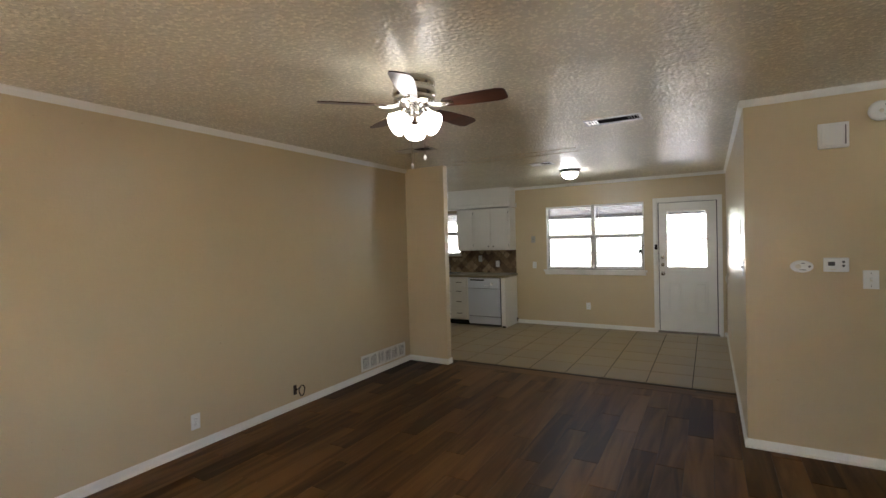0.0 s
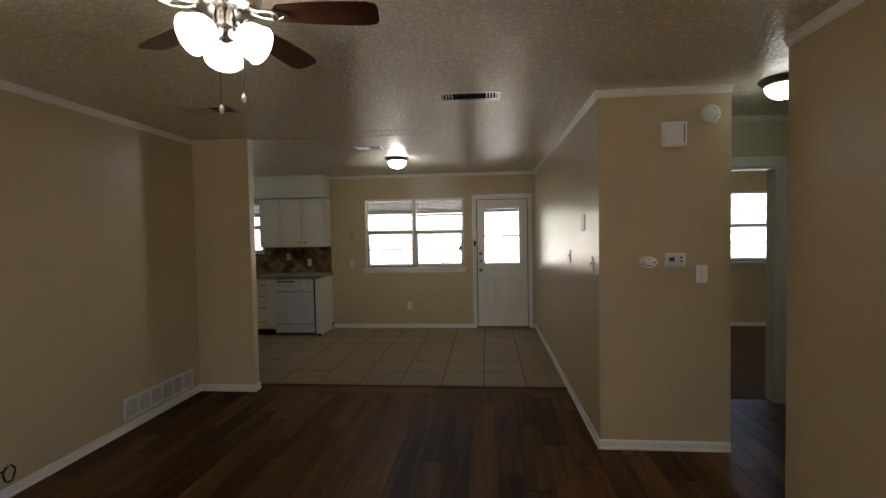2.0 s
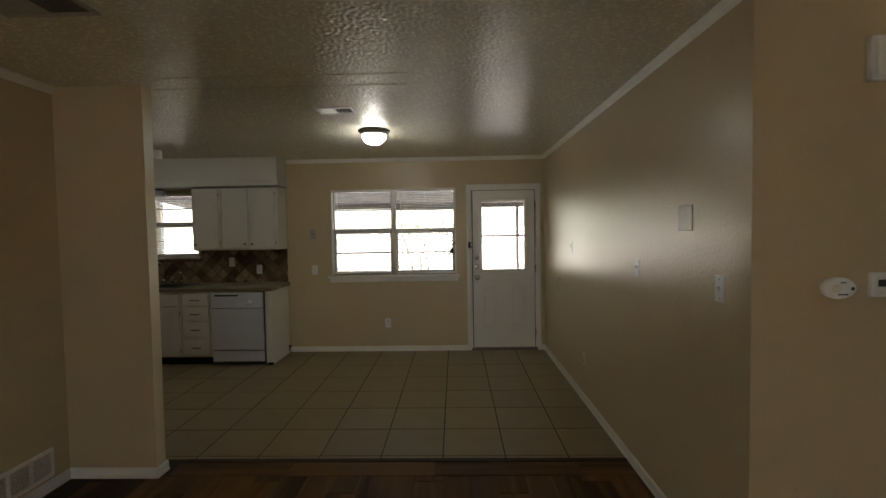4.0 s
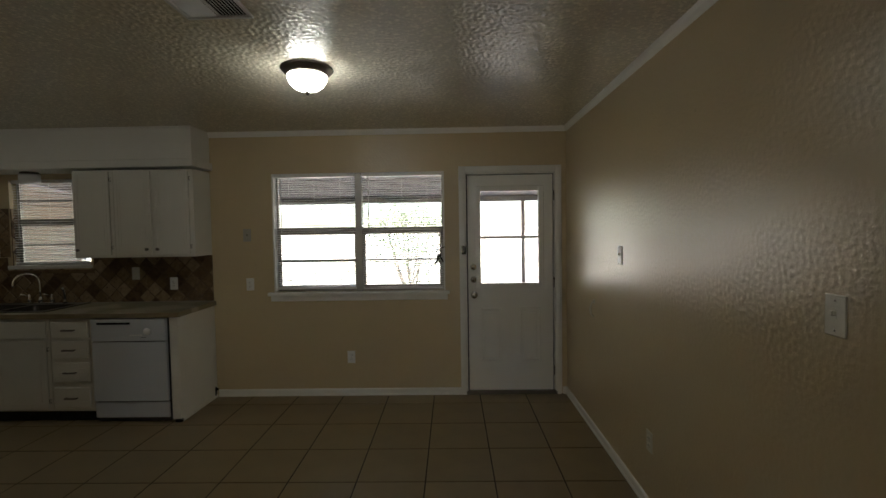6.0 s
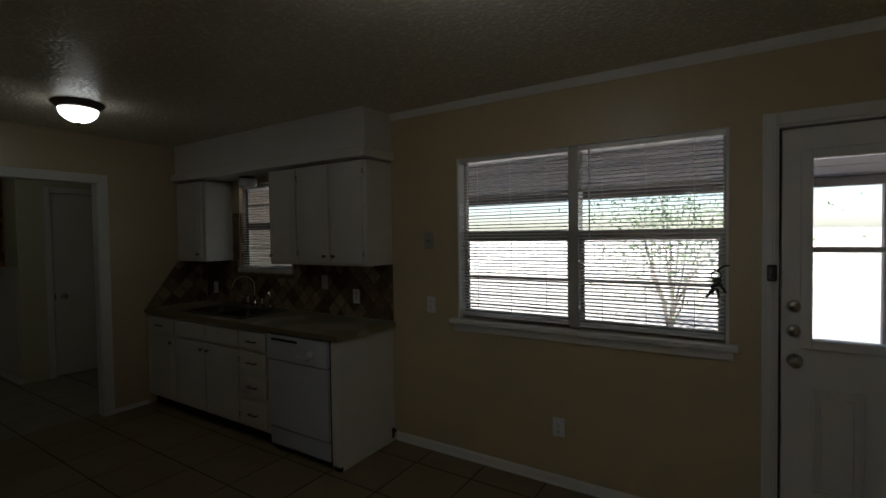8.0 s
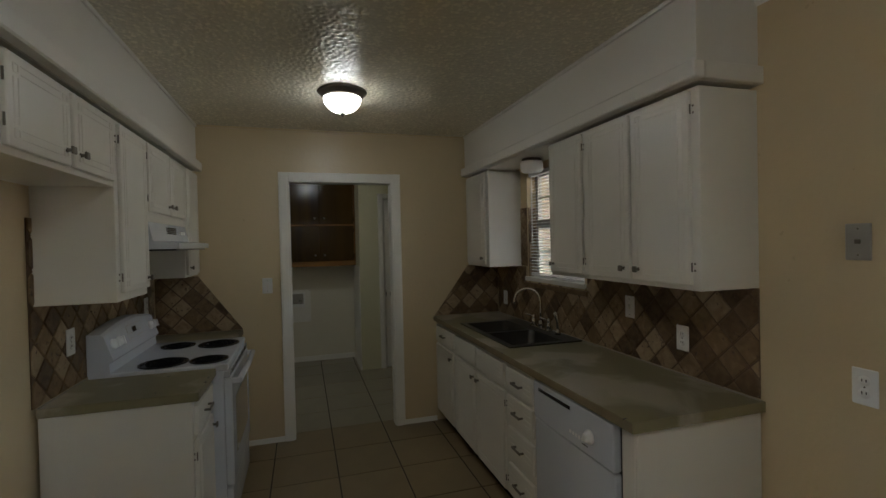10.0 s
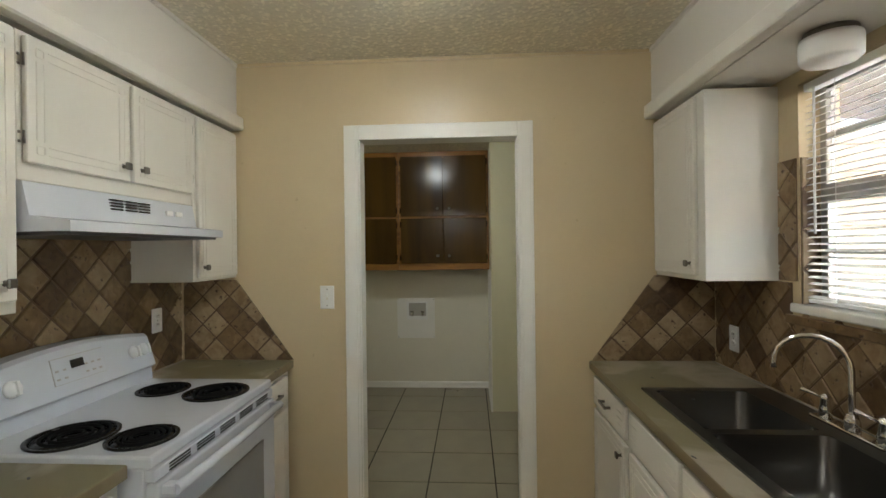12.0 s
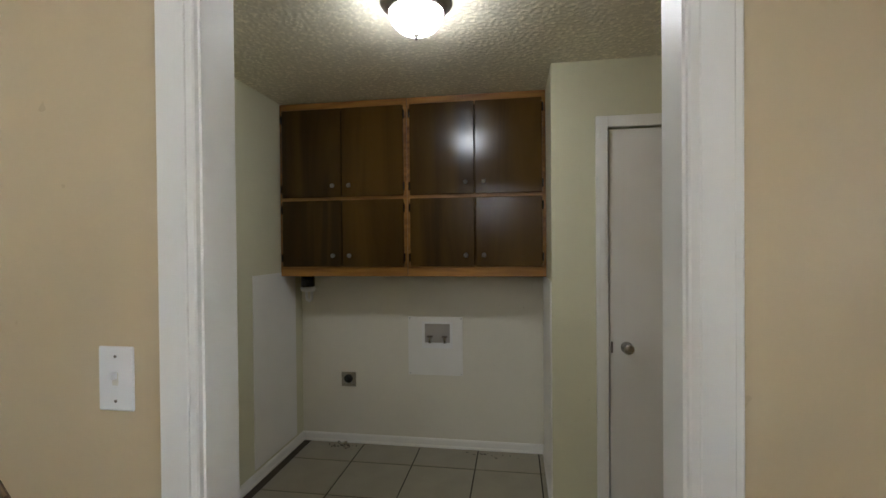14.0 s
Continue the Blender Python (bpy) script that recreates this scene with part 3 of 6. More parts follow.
def shrub(at, h, spread, seed):
    rng = random.Random(seed)
    t = thing("shrub", at, "sunlit leafy shrub with several thin grey stems", "shrub")
    bm = bmesh.new()
    tips = []
    for i in range(9):
        a = rng.uniform(0, 6.28)
        p = [Vector(at)]
        d = Vector((math.cos(a) * 0.35, math.sin(a) * 0.35, 1)).normalized()
        for k in range(5):
            d = (d + Vector((rng.uniform(-.25, .25), rng.uniform(-.25, .25), 0.05))).normalized()
            p.append(p[-1] + d * h / 5.2)
            if k > 1:
                tips.append(p[-1].copy())
        tube(bm, p, [0.022, 0.019, 0.015, 0.011, 0.008, 0.004], 6)
    part("trunk", bm, BARK, t)
    verts, faces = [], []
    for i in range(2600):
        c = rng.choice(tips) + Vector((rng.gauss(0, spread * .28), rng.gauss(0, spread * .28), rng.gauss(0, spread * .24)))
        u = Vector((rng.gauss(0, 1), rng.gauss(0, 1), rng.gauss(0, 1))).normalized()
        v = u.orthogonal().normalized()
        s = rng.uniform(0.02, 0.05)
        n = len(verts)
        verts += [c - u * s, c + v * s * .45, c + u * s, c - v * s * .45]
        faces.append((n, n + 1, n + 2, n + 3))
    me = bpy.data.meshes.new("crown")
    me.from_pydata([v - Vector(at) for v in verts], [], faces)
    me.materials.append(LEAF)
    ob = new("crown", me)
    ob.parent = t


shrub((-1.75, 14.0, -0.14), 2.6, 2.0, 4)
shrub((4.9, 15.0, -0.14), 3.2, 1.4, 7)


def fence():
    t = thing("fence", (0, 24, -0.14), "pale weathered board fence across the yard", "fence")
    me = None
    for i in range(120):
        x = -18 + i * 0.30
        if me is None:
            ob = part("board", solid(-0.14, 0.14, -0.01, 0.01, 0, 1.8, 0.004), FENCE)
            me = ob.data
        else:
            ob = new("board", me)
        ob.parent = t
        ob.location = (x, 0, random.uniform(-.02, .02))
    part("rail", solid(-18.1, 18, 24.01, 24.05, 0.3, 0.39), FENCE, t)
    part("rail", solid(-18.1, 18, 24.01, 24.05, 1.3, 1.39), FENCE, t)


fence()


def house_wing():
    t = thing("house", (-7.5, 9.5, -0.14), "wing of the house with tan lapped siding beside the patio", "house")
    part("wall", solid(-9.0, -6.23, 8.36, 10.4, -0.14, 2.5), SIDING, t)
    for i in range(15):
        part("siding_board", solid(-6.232, -6.205, 8.36, 10.36, -0.1 + i * 0.172, 0.066 + i * 0.172, 0.004), SIDING, t)
    part("corner_trim", solid(-6.24, -6.195, 10.36, 10.46, -0.14, 2.5, 0.004), TRIM, t)
    part("roof", solid(-9.3, -6.15, 8.30, 10.8, 2.5, 2.62, 0.01), PATIO, t)


house_wing()


# ---- windows, blinds and doors ----
def frame_bars(x0, x1, y0, y1, z0, z1, w, bev=0.003):
    bm = bmesh.new()
    box(bm, x0, x0 + w, y0, y1, z0, z1, bev)
    box(bm, x1 - w, x1, y0, y1, z0, z1, bev)
    box(bm, x0 + w, x1 - w, y0, y1, z0, z0 + w, bev)
    box(bm, x0 + w, x1 - w, y0, y1, z1 - w, z1, bev)
    return bm


def slat_mesh(w, tip=14):
    """A thin bowed blind slat, 25 mm deep, tipped a little."""
    bm = bmesh.new()
    n, tilt = 4, radians(tip)
    rows = []
    for i in range(n + 1):
        u = (i / n - 0.5) * 0.025
        h = 0.0025 * (1 - (2 * i / n - 1) ** 2)
        y, z = u * math.cos(tilt) - h * math.sin(tilt), u * math.sin(tilt) + h * math.cos(tilt)
        rows.append([bm.verts.new((s * w / 2, y, z + d)) for s in (-1, 1) for d in (0, 0.0007)])
    for a, b in zip(rows, rows[1:]):
        bm.faces.new((a[0], a[2], b[2], b[0])), bm.faces.new((a[1], b[1], b[3], a[3]))
        bm.faces.new((a[0], b[0], b[1], a[1])), bm.faces.new((a[2], a[3], b[3], b[2]))
    bm.faces.new((rows[0][0], rows[0][1], rows[0][3], rows[0][2])), bm.faces.new((rows[-1][0], rows[-1][2], rows[-1][3], rows[-1][1]))
    return bm


def blind(x0, x1, y, z0, z1, pitch=0.0215, tip=12, label="white aluminium slat blind, lowered with slats open", sway=4):
    t = thing("window_blind", ((x0 + x1) / 2, y, z0), label, "blind", "window blinds")
    part("headrail", solid(x0, x1, y - 0.018, y + 0.018, z1 - 0.03, z1, 0.003), SLAT, t)
    part("bottom_rail", solid(x0 + 0.004, x1 - 0.004, y - 0.011, y + 0.011, z0, z0 + 0.014, 0.003), SLAT, t)
    n = int((z1 - z0 - 0.05) / pitch)
    me = None
    for i in range(n):
        if me is None:
            bm = slat_mesh(x1 - x0 - 0.008, tip)
            ob = part("slat", bm, SLAT)
            me = ob.data
        else:
            ob = new("slat", me)
        ob.parent = t
        ob.location = (0, 0, 0.022 + i * pitch)
        ob.rotation_euler = (radians(random.uniform(-sway, sway)), 0, 0)
    for x in (x0 + 0.14, (x0 + x1) / 2, x1 - 0.14):
        if x1 - x0 > 0.5 or x != (x0 + x1) / 2:
            part("ladder_cord", tube(bmesh.new(), [(x, y - 0.013, z0 + 0.01), (x, y - 0.013, z1 - 0.02)], 0.0013, 5), SLAT, t)
    part("tilt_wand", tube(bmesh.new(), [(x0 + 0.07, y - 0.03, z1 - 0.03), (x0 + 0.072, y - 0.032, z1 - 0.55)], 0.004, 6), SLAT, t)
    return t


def sash_window(name, x0, x1, z0, z1, yin, yout, halves, label, mids=True):
    """Aluminium single-hung units side by side: frame, meeting rail, glazing bars, panes."""
    w = structure(name, frame_bars(x0, x1, yout - 0.075, yout - 0.03, z0, z1, 0.03), ALU, label)
    W = (x1 - x0) / halves
    zm = (z0 + z1) / 2 + 0.025
    for h in range(halves):
        a, b = x0 + h * W, x0 + (h + 1) * W
        if h:
            part("mullion", solid(a - 0.03, a + 0.03, yin + 0.018, yout - 0.028, z0, z1, 0.003), ALU, w)
        a2, b2 = a + 0.03, b - 0.03
        part("meeting_rail", solid(a2, b2, yout - 0.085, yout - 0.04, zm - 0.02, zm + 0.02, 0.003), ALU, w)
        part("lower_sash", frame_bars(a2, b2, yout - 0.088, yout - 0.062, z0 + 0.03, zm - 0.02, 0.022), ALU, w)
        for zz in ((z0 + zm) / 2, (z1 + zm) / 2):
            part("glazing_bar", solid(a2, b2, yout - 0.072, yout - 0.052, zz - 0.009, zz + 0.009, 0.002), ALU, w)
        for p, q in ((z0 + 0.03, zm), (zm, z1 - 0.03)):
            g = part("pane", solid(a2, b2, yout - 0.058, yout - 0.054, p, q), GLASS, w)
            g.visible_shadow = False
    return w


sash_window("window_1", -2.415, -0.80, 0.99, 2.10, N, 8.135, 2, "grey aluminium double window over the patio")
sash_window("window_2", -4.92, -4.16, 1.25, 2.09, N, 8.135, 1, "grey aluminium window over the sink")
sash_window("window_3", 2.40, 4.06, 1.02, 2.10, 8.15, 8.30, 2, "bedroom window")
sash_window("window_4", -2.2, 0.0, 0.75, 2.1, -2.4, -2.40, 2, "wide front window")
structure("window_sill_1", box(solid(-2.465, -0.76, N - 0.05, N + 0.07, 0.958, 0.99, 0.006, 2), -2.445, -0.78, N - 0.018, N - 0.001, 0.905, 0.958, 0.005), TRIM, "white painted wooden window sill and apron")
structure("window_sill_2", solid(-4.955, -4.145, N - 0.016, N + 0.07, 1.244, 1.277, 0.005, 2), TRIM, "white sink window sill")
structure("window_sill_3", solid(2.34, 4.12, 8.095, 8.22, 0.985, 1.02, 0.005), TRIM, "white bedroom sill")
bm = solid(-2.4145, -2.399, N - 0.004, 8.06, 0.99, 2.0995, 0.002)
box(bm, -0.816, -0.8005, N - 0.004, 8.06, 0.99, 2.0995, 0.002)
box(bm, -2.399, -0.816, N - 0.004, 8.06, 2.0965, 2.0995)
structure("trim_window_liner", bm, TRIM, "white painted window reveal boards")
blind(-2.397, -1.635, N + 0.022, 1.012, 2.095)
blind(-1.575, -0.818, N + 0.022, 1.005, 2.095)
blind(-4.90, -4.18, N + 0.022, 1.285, 2.085, pitch=0.024, tip=16, label="white slat blind over the kitchen sink, slats open", sway=1.2)
blind(2.42, 3.20, 8.172, 1.04, 2.095, label="white slat blind in the bedroom window")
blind(3.26, 4.04, 8.172, 1.04, 2.095, label="white slat blind in the bedroom window")


def keys():
    t = thing("hanging_keys", (-0.86, N - 0.03, 1.22), "dark bunch of keys hanging on a hook at the window", "keys")
    part("hook", tube(bmesh.new(), [(-0.803, N - 0.002, 1.395), (-0.83, N - 0.02, 1.392), (-0.855, N - 0.03, 1.365), (-0.868, N - 0.03, 1.378)], 0.005, 6), BLACK, t)
    part("key_ring", tube(bmesh.new(), [(-0.858 + 0.022 * math.cos(a * .6), N - 0.03, 1.345 + 0.022 * math.sin(a * .6)) for a in range(12)], 0.0035, 6), BLACK, t)
    for i, (a, dz) in enumerate(((-0.5, 0), (-0.15, -0.02), (0.2, 0.0), (0.55, -0.035))):
        bm = bmesh.new()
        m = pose(-0.858, N - 0.036 + i * .004, 1.335 + dz, 0, math.degrees(a), 0)
        lathe(bm, [(0.016, -0.002), (0.016, 0.002)], m @ pose(0, 0, -0.018, 90, 0, 0), 10)
        bmesh.ops.create_cube(bm, size=1, matrix=m @ Matrix.Translation((0, 0, -0.058)) @ Matrix.Diagonal((0.012, 0.003, 0.06, 1)))
        part("key", bm, BLACK, t)


keys()


def casing_x(name, x0, x1, ztop, y, w=0.065, d=0.018, out=-1, label="white painted door casing"):
    """Door casing on a wall that runs along x: two legs and a head with a stepped face."""
    bm = bmesh.new()
    for a, b in ((x0 - w, x0), (x1, x1 + w)):
        box(bm, a, b, y, y + out * d, 0, ztop + w, 0.003)
        box(bm, a + 0.014, b - 0.014, y + out * d, y + out * (d + 0.005), 0, ztop + w - 0.014, 0.002)
    box(bm, x0, x1, y, y + out * d, ztop, ztop + w, 0.003)
    return structure(name, bm, TRIM, label)


def casing_y(name, y0, y1, ztop, x, w=0.08, d=0.018, out=1, label="white painted door casing"):
    bm = bmesh.new()
    for a, b in ((y0 - w, y0), (y1, y1 + w)):
        box(bm, x, x + out * d, a, b, 0, ztop + w, 0.003)
        box(bm, x + out * d, x + out * (d + 0.005), a + 0.014, b - 0.014, 0, ztop + w - 0.014, 0.002)
    box(bm, x, x + out * d, y0, y1, ztop, ztop + w, 0.003)
    return structure(name, bm, TRIM, label)


def lining(name, axis, a0, a1, b0, b1, ztop, label="white painted door lining", t=0.018):
    bm = bmesh.new()
    for p, q in ((a0 - 0.001, a0 + t), (a1 - t, a1 + 0.001)):
        box(bm, p, q, b0, b1, 0, ztop) if axis == "x" else box(bm, b0, b1, p, q, 0, ztop)
    box(bm, a0 + t, a1 - t, b0, b1, ztop - t, ztop + 0.001) if axis == "x" else box(bm, b0, b1, a0 + t, a1 - t, ztop - t, ztop + 0.001)
    return structure(name, bm, TRIM, label)


# the stop's dark colour stands for the shadow in the gap round the door
structure("trim_stop_back", box(box(solid(-0.597, -0.575, 8.047, 8.062, 0.022, 2.067), 0.198, 0.220, 8.047, 8.062, 0.022, 2.067), -0.575, 0.198, 8.047, 8.062, 2.045, 2.067), DARKG, "door stop coloured dark for the shadow line round the door")
casing_x("trim_casing_back", -0.607, 0.224, 2.08, N, 0.058)
lining("trim_lining_back", "x", -0.615, 0.238, N - 0.004, 8.139, 2.085)
structure("trim_threshold", solid(-0.615, 0.238, N - 0.02, 8.16, -0.01, 0.032, 0.004), PEWTER, "metal door threshold")
casing_y("trim_casing_laundry", 6.185, 7.010, 2.07, -5.52, 0.078)
casing_y("trim_casing_laundry_inner", 6.185, 7.010, 2.07, -5.61, 0.078, out=-1)
lining("trim_lining_laundry", "y", 6.172, 7.023, -5.614, -5.516, 2.088)
casing_y("trim_casing_closet", 7.247, 7.95, 2.123, -7.37, 0.062)
casing_x("trim_casing_bedroom", 1.30, 2.06, 2.06, 4.82, 0.085)
lining("trim_lining_bedroom", "x", 1.30, 2.06, 4.816, 4.944, 2.06)
casing_y("trim_casing_bath", 3.86, 4.64, 2.06, 2.17, 0.085, out=-1)
BATHL = lining("trim_lining_bath", "y", 3.86, 4.64, 2.166, 2.294, 2.06)


def back_door():
    d = tagged(part("door_1", wall_along("x", -0.584, 0.206, 8.0, 8.044, [(-0.464, 0.074, 1.047, 1.907)], 0.033, 2.057), TRIM), "white half-glazed back door with two raised panels, closed", "", "", "structure")
    for zz0, zz1 in ((1.047, 1.467), (1.487, 1.907)):
        g = part("pane", solid(-0.462, 0.072, 8.018, 8.024, zz0, zz1), GLASS, d)
        g.visible_shadow = False
    part("lite_frame", frame_bars(-0.512, 0.122, 7.988, 8.0, 1.0, 1.954, 0.046, 0.004), TRIM, d)
    part("glazing_bar", solid(-0.464, 0.074, 8.008, 8.034, 1.464, 1.490, 0.003), ALU, d)
    for a, b in ((-0.467, -0.274), (-0.104, 0.089)):
        bm = frame_bars(a, b, 7.987, 8.001, 0.305, 0.815, 0.016, 0.004)
        box(bm, a + 0.034, b - 0.034, 7.988, 8.001, 0.339, 0.781, 0.008)
        part("panel", bm, TRIM, d)
    for z, r in ((1.202, 0.026), (1.083, 0.026)):
        bm = bmesh.new()
        lathe(bm, [(0.031, 0), (0.031, 0.006), (r, 0.012), (r - 0.006, 0.020)], pose(-0.534, 8.0, z, 90, 0, 0), 20)
        k = part("deadbolt", bm, STEEL, d, "brushed nickel deadbolt", True)
        part("thumb_turn", solid(-0.538, -0.530, 7.962, 7.982, z - 0.015, z + 0.015, 0.002), STEEL, k)
    bm = bmesh.new()
    lathe(bm, [(0.033, 0), (0.033, 0.006), (0.014, 0.012), (0.012, 0.03), (0.024, 0.038), (0.029, 0.052), (0.024, 0.064), (0.008, 0.068)], pose(-0.531, 8.0, 0.94, 90, 0, 0), 20)
    part("door_knob", bm, STEEL, d, "brushed nickel knob", True)
    for z in (0.22, 1.05, 1.86):
        part("hinge", tube(bmesh.new(), [(0.217, 7.992, z - 0.045), (0.217, 7.992, z + 0.045)], 0.007, 8), PEWTER, d)


back_door()
single("door_sensor", solid(-0.645, -0.604, 7.942, 7.966, 1.325, 1.405, 0.005), BLACK, "small black door sensor on the white casing", "sensor")


def closet_door():
    d = tagged(part("door_2", solid(-7.41, -7.375, 7.255, 7.945, 0.012, 2.116, 0.003), TRIM), "plain white flush closet door, closed", "", "", "structure")
    bm = bmesh.new()
    lathe(bm, [(0.032, 0), (0.032, 0.006), (0.013, 0.012), (0.012, 0.03), (0.026, 0.038), (0.030, 0.052), (0.024, 0.064), (0.008, 0.068)], pose(-7.375, 7.345, 0.93, 0, 90, 0), 20)
    part("door_knob", bm, STEEL, d, "brushed nickel knob", True)
    part("latch_plate", solid(-7.376, -7.368, 7.262, 7.272, 0.90, 0.96), PEWTER, d)


closet_door()


for z in (0.30, 1.80):
    bm = bmesh.new()
    box(bm, 2.207, 2.21, 4.587, 4.622, z - 0.045, z + 0.045, 0.001)
    tube(bm, [(2.204, 4.618, z - 0.047), (2.204, 4.618, z + 0.047)], 0.007, 8)
    part("hinge", bm, PEWTER, BATHL, "dark metal hinge")

# ---- kitchen ----
def knob(parent, x, y, z, s):
    """Square pewter cabinet knob on a round post; s: which way it stands out along y."""
    bm = bmesh.new()
    lathe(bm, [(0.009, 0), (0.006, 0.006), (0.006, 0.016)], pose(x, y, z, -90 * s, 0, 0), 10)
    box(bm, x - 0.013, x + 0.013, y + s * 0.016, y + s * 0.026, z - 0.013, z + 0.013, 0.003)
    return part("knob", bm, PEWTER, parent, "square pewter knob")


def pull(parent, x0, x1, y, z, s):
    bm = bmesh.new()
    for x in (x0 + 0.006, x1 - 0.006):
        box(bm, x - 0.005, x + 0.005, y, y + s * 0.022, z - 0.005, z + 0.005, 0.001)
    box(bm, x0, x1, y + s * 0.020, y + s * 0.028, z - 0.007, z + 0.007, 0.002)
    return part("pull_handle", bm, PEWTER, parent, "flat pewter bar pull")


def routed(bm, x0, x1, z0, z1, y, s, half=0):
    """Thin raised lines that repeat the routed pattern: double rails with small corner squares."""
    e, w = 0.0025, 0.004
    def bar(a, b, u, v):
        box(bm, a, b, y - s * 0.002, y + s * e, u, v, 0.001)
    i1, i2 = 0.028, 0.052
    if z1 - z0 > 0.2:
        for zz in (z0 + i1, z0 + i2, z1 - i1, z1 - i2):
            bar(x0 + 0.065, x1 - 0.065, zz - w / 2, zz + w / 2)
        for xx in (x0 + i1, x0 + i2, x1 - i1, x1 - i2):
            bar(xx - w / 2, xx + w / 2, z0 + 0.065, z1 - 0.065)
        for a in (x0 + i1, x1 - i2):
            for b in (z0 + i1, z1 - i2):
                q = i2 - i1
                bar(a, a + q, b - w / 2, b + w / 2), bar(a, a + q, b + q - w / 2, b + q + w / 2)
                bar(a - w / 2, a + w / 2, b, b + q), bar(a + q - w / 2, a + q + w / 2, b, b + q)
    else:
        for a, b in (((x0 + 0.02, x0 + 0.09), (x1 - 0.09, x1 - 0.02))[half],):
            for k in (0.3, 0.5, 0.7):
                zz = z0 + (z1 - z0) * k
                bar(a, b, zz - w / 2, zz + w / 2)


def door_front(parent, x0, x1, z0, z1, y, s, knob_at="", hinge_side=0, name="door"):
    d = part(name, solid(x0, x1, y, y + s * 0.019, z0, z1, 0.005, 2), CABW, parent)
    bm = bmesh.new()
    routed(bm, x0, x1, z0, z1, y + s * 0.019, s)
    part("routed_trim", bm, CABW, d)
    if knob_at:
        kx = x0 + 0.035 if "l" in knob_at else x1 - 0.035
        kz = z0 + 0.05 if "b" in knob_at else z1 - 0.05
        knob(d, kx, y + s * 0.019, kz, s)
    if hinge_side:
        hx = x0 if hinge_side < 0 else x1
        for zz in (z0 + 0.07, z1 - 0.07):
            bm = bmesh.new()
            tube(bm, [(hx + hinge_side * 0.004, y + s * 0.012, zz - 0.018), (hx + hinge_side * 0.004, y + s * 0.012, zz + 0.018)], 0.0032, 8)
            for dz in (-0.013, 0.013):
                box(bm, hx + hinge_side * 0.005, hx + hinge_side * 0.012, y, y + s * 0.004, zz + dz - 0.004, zz + dz + 0.004, 0.001)
            part("hinge", bm, PEWTER, d)
    return d


def drawer_front(parent, x0, x1, z0, z1, y, s, handle=True):
    d = part("drawer", solid(x0, x1, y, y + s * 0.019, z0, z1, 0.005, 2), CABW, parent)
    for half in (0, 1):
        bm = bmesh.new()
        routed(bm, x0, x1, z0, z1, y + s * 0.019, s, half)
        part("routed_trim", bm, CABW, d)
    if handle:
        c = (x0 + x1) / 2
        pull(d, c - 0.05, c + 0.05, y + s * 0.019, (z0 + z1) / 2, s)
    return d


YF = 7.392          # face of the sink-side base cabinets


def base_unit(x0, x1, label, yf=YF, yb=7.98, s=-1, hollow=False):
    t = thing("base_cabinet", ((x0 + x1) / 2, (yf + yb) / 2, 0), label, "cabinet", "base cabinets")
    bm = solid(x0, x1, yf, yb, 0.10, 0.70 if hollow else 0.878, 0.002)
    if hollow:
        box(bm, x0, x1, yf, yf + 0.02, 0.702, 0.878)
        box(bm, x0, x1, yb - 0.02, yb, 0.702, 0.878)
    part("body", bm, CABW, t)
    part("toe_kick", solid(x0, x1, yf - s * 0.06, yb, 0.0, 0.098), BLACK, t)
    return t


c = base_unit(-5.515, -5.002, "off-white base cabinet with one drawer and one door")
drawer_front(c, -5.49, -5.03, 0.715, 0.85, YF, -1)
door_front(c, -5.49, -5.03, 0.115, 0.69, YF, -1, "rt", -1)
c = base_unit(-4.998, -4.062, "off-white sink base cabinet with two doors", hollow=True)
for a, b in ((-4.975, -4.54), (-4.52, -4.085)):
    drawer_front(c, a, b, 0.715, 0.85, YF, -1, False)
door_front(c, -4.975, -4.54, 0.115, 0.69, YF, -1, "rt", -1)
door_front(c, -4.52, -4.085, 0.115, 0.69, YF, -1, "lt", 1)
c = base_unit(-4.058, -3.708, "off-white base cabinet with four narrow drawers")
for z0, z1 in ((0.715, 0.85), (0.545, 0.69), (0.35, 0.51), (0.135, 0.30)):
    drawer_front(c, -4.035, -3.735, z0, z1, YF, -1)


